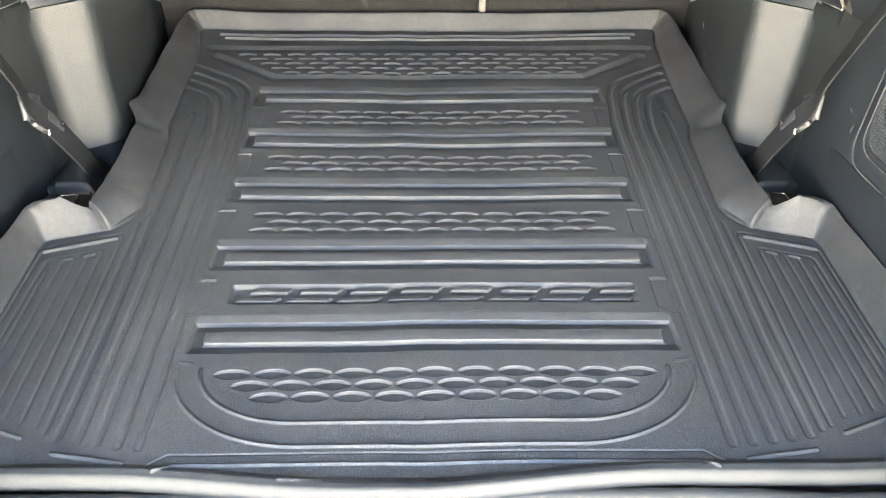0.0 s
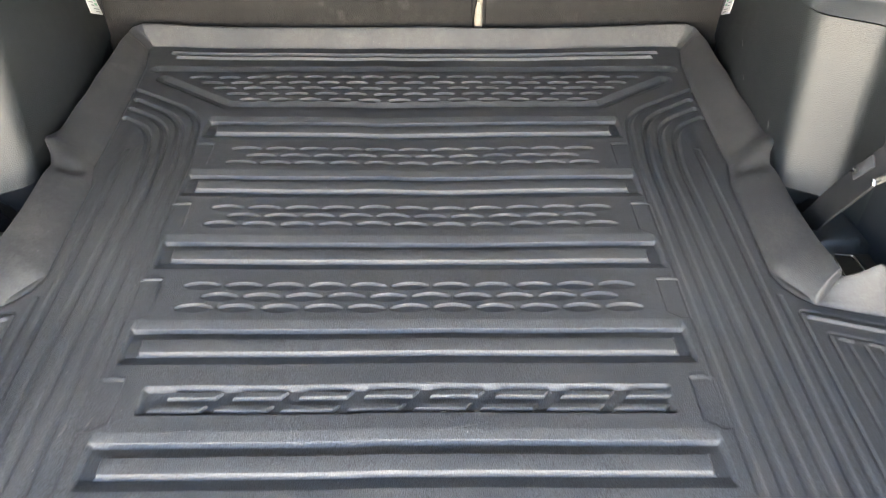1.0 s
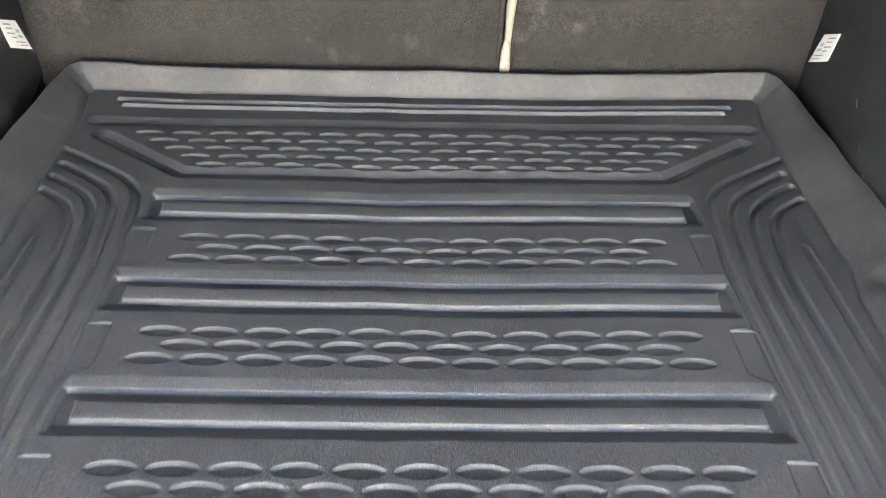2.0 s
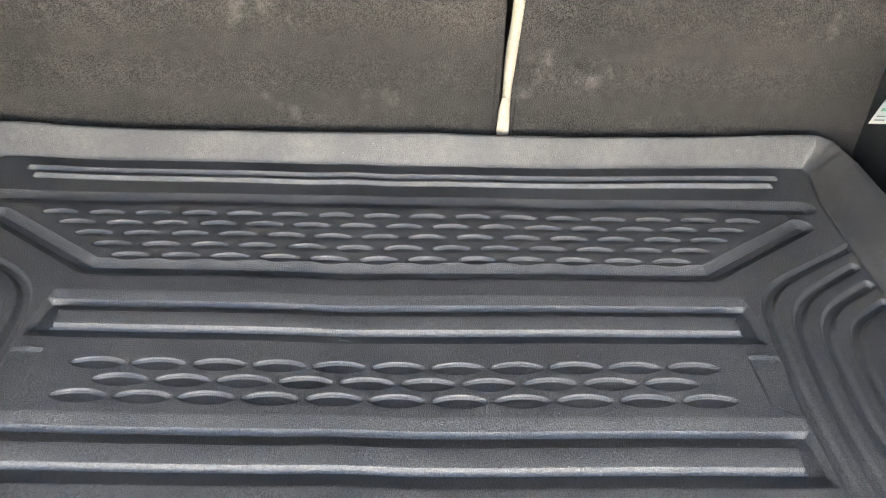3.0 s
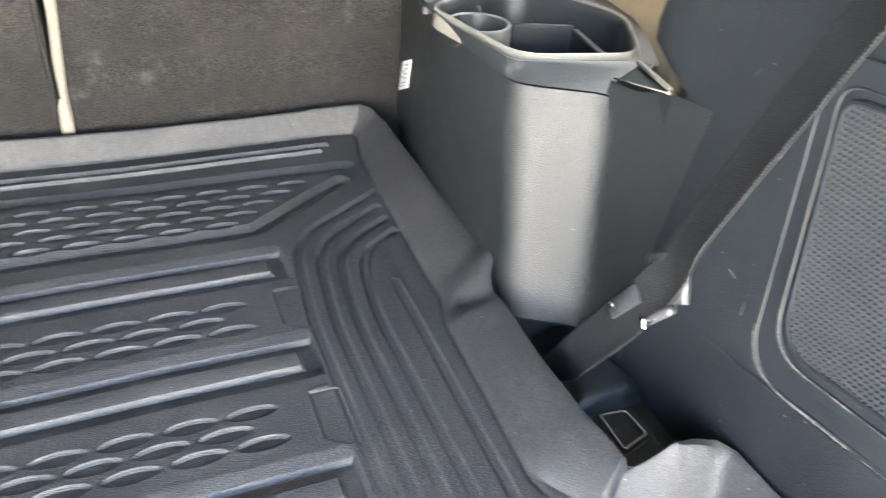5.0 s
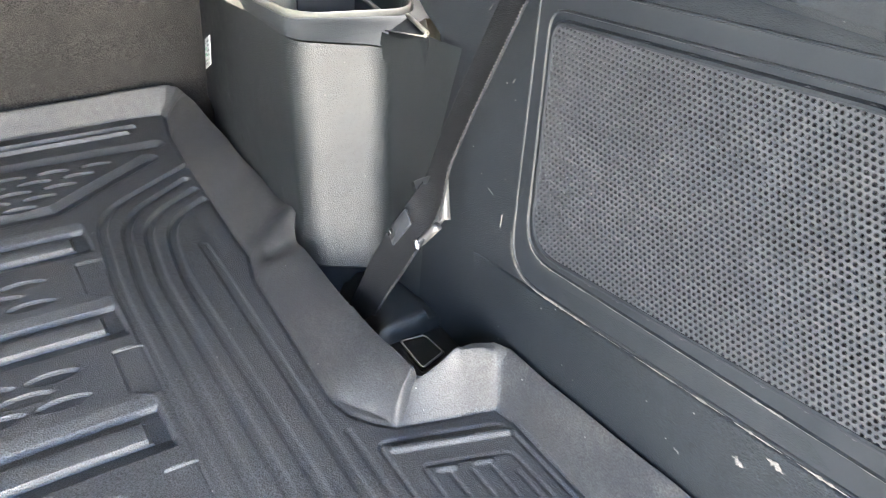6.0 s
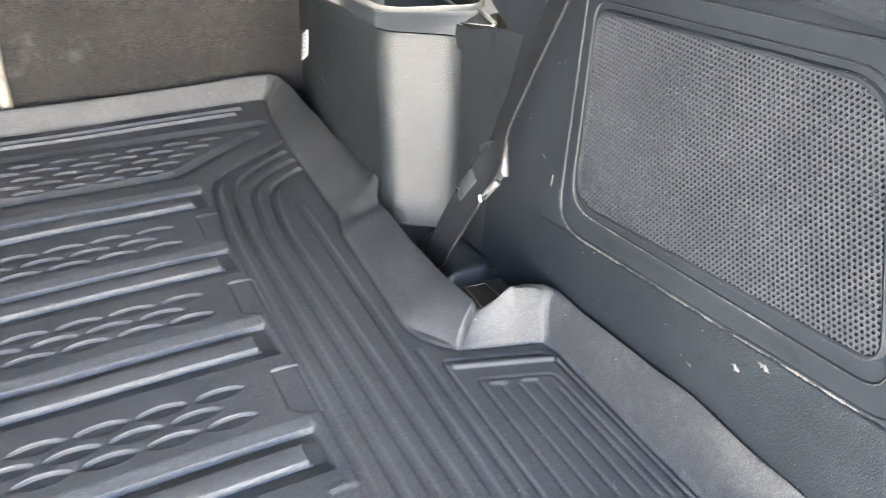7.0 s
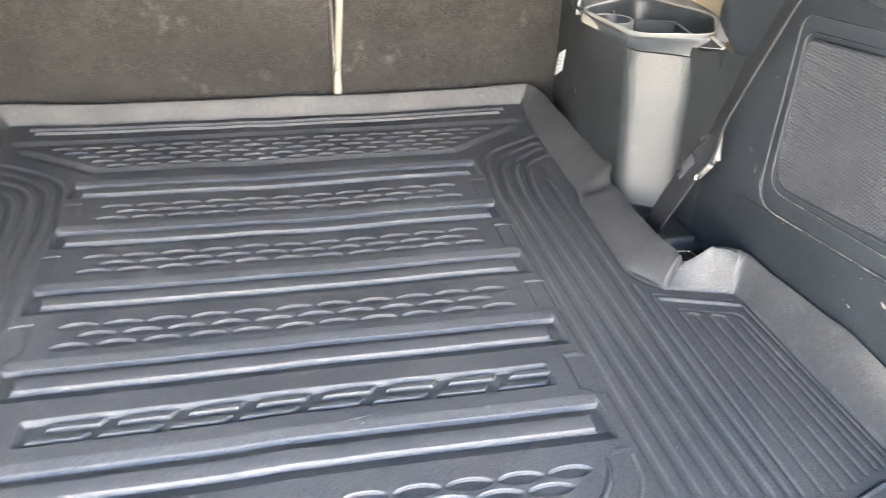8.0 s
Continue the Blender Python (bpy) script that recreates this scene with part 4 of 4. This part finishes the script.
def build_speaker():
    sp = thing("speaker_grille", "black perforated speaker grille set in the side trim panel", "speaker", at=(panel_x(0.12, 0.23), 0.12, 0.23))
    # bezel: two steps round the grille
    ringz = [(0.0262, -0.0010), (0.0258, 0.0012), (0.0250, 0.0015), (0.0242, 0.0010), (0.0238, 0.0003), (0.0100, 0.0003), (0.0096, 0.0013), (0.0088, 0.0018), (0.0080, 0.0011), (0.0076, 0.0004), (0.0036, 0.0004), (0.0031, 0.0022), (0.0022, 0.0038), (0.0004, 0.0042), (-0.0012, 0.0034), (-0.0016, 0.0012)]
    grow = 1 if np.cross(np.subtract(GRILLE[10], GRILLE[0]), np.subtract(GRILLE[20], GRILLE[0])) > 0 else -1

    def ring_at(d):
        if d <= 0.0036:
            return [tuple(p) for p in offset(GRILLE, d * grow)]
        if d <= 0.0100:
            return [tuple(p) for p in offset(RIDGE, (d - 0.0088) * grow)]
        return [tuple(p) for p in offset(BEZEL, (d - 0.0262) * grow)]

    part("bezel", loft([on_panel(ring_at(d), h) for d, h in ringz]), SMOOTH, sp, "smooth plastic bezel", sharp=24)
    # worn, chipped edges along the foot of the bezel and of its ridge
    for ring_, proud, most, low_ in ((BEZEL, 0.0020, 0.0030, 0.172), (RIDGE, 0.0024, 0.0024, 0.190)):
        highest = max(range(len(ring_)), key=lambda k: ring_[k][1])
        line = [np.array(q) for q in [*ring_[highest:], *ring_[:highest]] if q[1] < low_]
        strips, wide_ = [], 0.5
        for a, b in zip(line, line[1:]):
            run = np.linalg.norm(b - a)
            across = np.array((-(b - a)[1], (b - a)[0])) / run
            steps = max(1, int(run / 0.0018))
            for k in range(steps):
                wide_ = min(1.0, max(0.0, wide_ + random.uniform(-0.3, 0.3)))
                strips.append((a + (b - a) * k / steps, across * most * wide_ * random.uniform(0.3, 1.0) / 2))
        part("worn_edge", loft([on_panel([tuple(c - w), tuple(c + w)], proud) for c, w in strips], False), CHALK, sp, "pale worn edge", smooth=False)
    # panel is not cut here: a near-black sheet gives the holes their shade
    part("backing", loft([on_panel([tuple(p) for p in offset(GRILLE, 0.002 * grow)], -0.0005), on_panel([tuple(p) for p in offset(GRILLE, -0.004 * grow)], 0.0002)], True, False, True), CAVITY, sp)
    # perforated sheet: a hole in every hexagonal cell
    pitch = 0.0046
    poly = [tuple(p) for p in offset(GRILLE, 0.0014 * grow)]
    verts, faces = [], []
    r_out, r_in = pitch / math.sqrt(3), pitch * 0.315
    for row in range(-3, 80):
        for col in range(-5, 98):
            y = -0.09 + (col + 0.5 * (row % 2)) * pitch + 0.0
            z = 0.115 + row * pitch * 0.866
            if not inside(np.array([y]), np.array([z]), poly)[0]:
                continue
            o = len(verts)
            for r, h in ((r_out, 0.0028), (r_in * 1.10, 0.0029), (r_in, 0.0008)):
                for k in range(6):
                    a = math.pi / 6 + k * math.pi / 3
                    yy, zz = y + r * math.cos(a), z + r * math.sin(a)
                    verts.append((panel_x(yy, zz) - h, yy, zz))
            for ring in (0, 6):
                for k in range(6):
                    j = (k + 1) % 6
                    faces.append((o + ring + k, o + ring + 6 + k, o + ring + 6 + j, o + ring + j))
    ob = part("perforated_sheet", (verts, faces), GRILLE_GREY, sp, "perforated black sheet", smooth=False)
    bm = bmesh.new()
    bm.from_mesh(ob.data)
    bmesh.ops.remove_doubles(bm, verts=bm.verts, dist=0.00002)
    bm.to_mesh(ob.data)
    bm.free()


build_speaker()



def scuff(place, along, length, width, n=9):
    """A ragged pale scrape that lies on the surface it marks."""
    a = Vector(along).normalized()
    side = a.cross(Vector((1, 0, 0)) if abs(a.x) < 0.9 else Vector((0, 1, 0))).normalized()
    up = a.cross(side).normalized()
    up = up if up.x < 0 else -up
    rows = []
    for i in range(n + 1):
        f = i / n
        w = width * math.sin(math.pi * min(max(f, 0.04), 0.96)) * random.uniform(0.45, 1.0)
        c = Vector(place) + a * (f - 0.5) * length + side * random.uniform(-0.2, 0.2) * width
        rows.append([tuple(c - side * w / 2), tuple(c - side * w / 4 + up * 0.0006), tuple(c + side * w / 4 + up * 0.0006), tuple(c + side * w / 2)])
    return loft(rows, False)


marks = [o for o in bpy.data.objects if o.name == "quarter_trim"][0]
for y, z, dy, dz, l, w in ((0.0101, 0.1232, 1, 0.2, 0.010, 0.007), (-0.0120, 0.1410, 1, 0.1, 0.014, 0.006), (0.0535, 0.0917, 1, 0.4, 0.006, 0.0025), (0.2889, 0.1559, 0.2, 1, 0.012, 0.0010), (0.3122, 0.1741, 1, 0.3, 0.010, 0.0009)):
    p = (panel_x(y, z) - (0.0034 if y < 0.24 else 0.0004), y, z)
    part("scuff_mark", scuff(p, (0.19 * dz * (z > 0.14), dy, dz), l, w), CHALK, marks, "pale chalky scuff")
for y, z, l, w in ((0.700, 0.035, 0.016, 0.0055), (0.585, 0.030, 0.018, 0.0045), (0.592, 0.052, 0.012, 0.003), (0.735, 0.060, 0.009, 0.002), (0.78, 0.10, 0.012, 0.0015), (0.640, 0.020, 0.012, 0.004)):
    part("scuff_mark", scuff((pillar_x(y, z) - 0.0003, y, z), (0.02, -0.5, -0.8), l, w), CHALK, marks, "pale chalky scuff")

for k in range(9):
    y, z = random.uniform(0.12, 0.38), random.uniform(0.06, 0.40)
    if inside(np.array([y]), np.array([z]), [tuple(q) for q in offset(GRILLE, 0.03)])[0] or inside(np.array([y]), np.array([z]), [tuple(q) for q in offset(GRILLE, -0.03)])[0]:
        continue
    dy, dz = random.uniform(-1, 1), random.uniform(0.3, 1)
    part("scratch", scuff((panel_x(y, z) - (0.0034 if y < 0.25 and z < 0.148 - 0.1234 * y else 0.0004), y, z), (0.19 * dz * (z > 0.14), dy, dz), random.uniform(0.004, 0.011), random.uniform(0.0002, 0.0005)), CHALK, marks, "fine pale scratch")
liner_ = [o for o in bpy.data.objects if o.name == "cargo_liner"][0]
for u0, y0, turn, l, w in ((-0.055, 0.642, -25, 0.022, 0.0012), (-0.050, 0.640, 10, 0.012, 0.0010), (0.022, 0.500, 80, 0.014, 0.0016), (0.060, 0.766, 75, 0.012, 0.0018), (-0.165, -0.030, 70, 0.014, 0.0016), (0.085, -0.094, 20, 0.012, 0.0045), (0.060, 0.060, 10, 0.030, 0.0008),
                            (-0.362, 0.060, 80, 0.020, 0.0050), (-0.338, 0.070, 70, 0.016, 0.0040), (0.545, 0.030, 60, 0.010, 0.0040), (0.070, 0.447, 85, 0.014, 0.0012), (-0.02, 0.155, 40, 0.010, 0.0010)):
    c, s_ = math.cos(radians(turn)), math.sin(radians(turn))
    rows = []
    for i in range(8):
        f = i / 7
        hw = 0.5 * w * math.sin(math.pi * min(max(f, 0.05), 0.95)) * random.uniform(0.5, 1)
        a, b = (f - 0.5) * l, random.uniform(-0.2, 0.2) * w
        rows.append([(u0 + a * c - (b + q * hw) * s_, y0 + a * s_ + (b + q * hw) * c, 0.0007 + h) for q, h in ((-1, -0.0004), (0, 0.0002), (1, -0.0004))])
    v, fc = loft(rows, False)
    v = np.array(v)
    part("scratch", (laid(v[:, 0], v[:, 1], v[:, 2]), fc), CHALK, liner_, "pale scratch in the rubber")

# ---- seat backs ----
def build_seat(x0, x1, label):
    seat = thing("folding_seat", label, "seat", group="folding seats", at=((x0 + x1) / 2, 1.05, -0.05))
    loops = []
    for z, y, d in ((-0.10, 1.040, 0.0), (0.0, 1.034, 0), (0.2, 1.030, 0), (0.4, 1.045, 0), (0.58, 1.06, 0.0), (0.62, 1.075, 0.012), (0.635, 1.10, 0.03)):
        loops.append([(x, yy, z) for x, yy in rounded([(x0 + d, y), (x1 - d, y), (x1 - d, 1.22), (x0 + d, 1.22)], 0.010, 4)])
    part("back_panel", loft(loops, True, True, True), CARPET, seat, "charcoal carpeted back, dusty")
    gap = x1 if x0 < 0 else x0
    inward = -1 if x0 < 0 else 1
    hem = [[(gap + inward * (0.004 + 0.0045 * math.cos(a)), y + 0.0005 - 0.0025 * math.sin(a), z) for a in np.linspace(0, math.pi, 7)] for z, y in ((-0.05, 1.037), (0.0, 1.034), (0.1, 1.032), (0.2, 1.030), (0.3, 1.0375), (0.4, 1.045), (0.58, 1.06))]
    part("hem", loft(hem, False), CARPET, seat, "folded carpet hem along the gap")


build_seat(-0.64, 0.1105, "charcoal carpeted back of a wide folding seat")
build_seat(0.1235, 0.64, "charcoal carpeted back of a narrow folding seat")
strip = thing("foam_strip", "cream foam edge showing in the gap between seat backs", "trim strip", at=(0.117, 1.03, 0))
edge = []
for z in np.linspace(-0.02, 0.60, 40):
    w = 0.0060 + 0.006 * max(0, z) + 0.0010 * math.sin(z * 60) * (0.5 + 0.5 * math.sin(z * 23)) 
    c = 0.1165 + 0.052 * max(0, z - 0.02) + 0.0008 * math.sin(z * 41)
    edge.append([(c - w, 1.036, z), (c - w * 0.8, 1.024, z), (c, 1.0215, z), (c + w * 0.8, 1.024, z), (c + w, 1.036, z)])
part("foam_edge", loft(edge, False), CREAM, strip)
knot = [[(0.1165 + 0.0085 * math.cos(a) * s, 1.0225 + 0.004 * math.sin(a) * s, z) for a in np.linspace(0, 2 * math.pi, 12, endpoint=False)] for z, s in ((0.022, 0.9), (0.030, 1.0), (0.060, 0.85), (0.075, 0.4))]
part("frayed_end", loft(knot, True, True, True), CREAM, strip)

# ---- shell of the car ----
tagged(mesh_object("floor", *block(-0.92, 0.92, -0.24, 1.60, -0.130, -0.096), BLACK), "black boot floor under the liner", "floor", "", "structure")
# unseen; its dark grey limits the light bounced onto the liner
tagged(mesh_object("ceiling", *block(-0.95, 0.95, -0.16, 1.75, 0.92, 0.96), LINING), "unseen headlining, kept dark to bounce little light", "ceiling", "", "structure")
# unseen tailgate, wider than the car so that no sun leaks in
gate_rows = [[(x, y, z) for x in np.linspace(-1.15, 1.15, 9)] for y, z in ((-0.14, 0.94), (-0.20, 0.98), (-0.60, 1.07), (-1.05, 1.13), (-1.25, 1.13), (-1.25, 1.19), (-0.60, 1.15), (-0.16, 1.04))]
tagged(mesh_object("tailgate", *loft(gate_rows, False), PLASTIC), "unseen raised tailgate, made overwide to block sun and sky", "tailgate", "", "structure")
# added wall, out of view: no light enters from the front
tagged(mesh_object("wall_front", *block(-0.95, 0.95, 1.70, 1.75, -0.13, 0.93), PLASTIC), "unseen dark wall added to shut off the cabin", "wall", "", "structure")
for s, tag_ in ((1, "wall_offside"), (-1, "wall_nearside")):
    pieces = [block(0.93, 0.97, -0.44, 1.72, -0.13, 0.50), block(0.93, 0.97, -0.44, 1.72, 0.80, 0.95), block(0.93, 0.97, -0.44, 0.52, 0.50, 0.80), block(0.93, 0.97, 1.40, 1.72, 0.50, 0.80)]
    geo = mirrored(join(*pieces), s)
    tagged(mesh_object(tag_, *geo, PLASTIC), "charcoal side wall with a quarter window opening", "wall", "", "structure")
    pane = thing("window_1" if s > 0 else "window_2", "dark tinted privacy glass of a quarter window", "window", "structure", at=(s * 0.95, 0.96, 0.65))
    part("glass_pane", mirrored(block(0.947, 0.953, 0.51, 1.41, 0.49, 0.81), s), PRIVACY, pane, smooth=False)
    # unseen posts, set inward to keep side light off trim and liner corners
    post = mirrored(join(block(0.575, 0.97, -0.50, -0.300, -0.20, 0.95), block(0.72, 0.97, -0.44, 0.41, 0.55, 0.565)), s)
    tagged(mesh_object("opening_blocker", *post, PLASTIC), "unseen dark posts at the tailgate opening, set inward to block side light", "frame", "", "structure")

# ---- tailgate sill and bumper ----
sill = thing("tailgate_sill", "pale weatherstrip and grey scuff plate at the tailgate opening", "sill", "structure", at=(0, -0.25, -0.1))
seal = []
for x in np.linspace(-0.90, 0.90, 121):
    y = -0.219 + 0.002 * math.sin(x * 6 + 0.5)
    z = -0.0155 - 0.010 * float(smooth01((x - 0.34) / 0.12)) + 0.001 * math.sin(x * 13)
    chip = 0.0012 * math.sin(x * 171) * math.sin(x * 67 + 1)      # ragged, chipped edge
    seal.append([(x, y + 0.014 + chip, z - 0.045), (x, y + 0.012 + chip, z - 0.004), (x, y + 0.008 + chip, z), (x, y - 0.004, z + 0.001), (x, y - 0.010, z - 0.008), (x, y - 0.011, z - 0.045)])
part("weatherstrip", loft([[tuple(map(float, p)) for p in row] for row in seal], False), WHITE_EDGE, sill, "pale chipped weatherstrip")
plate = []
for x in np.linspace(-0.92, 0.92, 41):
    plate.append([(x, -0.170, -0.048), (x, -0.235, -0.050), (x, -0.300, -0.074), (x, -0.306, -0.074), (x, -0.420, -0.078), (x, -0.450, -0.095), (x, -0.460, -0.20), (x, -0.45, -0.45)])
part("scuff_plate", loft(plate, False), SILL, sill, "grey-blue scuff plate")
# added unseen reflector: sends low sunlight back into the boot
tagged(mesh_object("bounce_wall", *block(-9.0, 9.0, -7.3, -7.0, -0.78, 2.8, 0.02), BOUNCE_WALL), "added unseen wall behind the car that bounces sunlight into the boot", "wall", "", "structure")
# unseen ground; its warm tint sets the colour of the bounced light
tagged(mesh_object("ground", [(-3000, -3000, -0.78), (3000, -3000, -0.78), (3000, 3000, -0.78), (-3000, 3000, -0.78)], [(0, 1, 2, 3)], GROUND), "unseen ground outside the car, tinted warm for its bounced light", "ground", "", "structure")
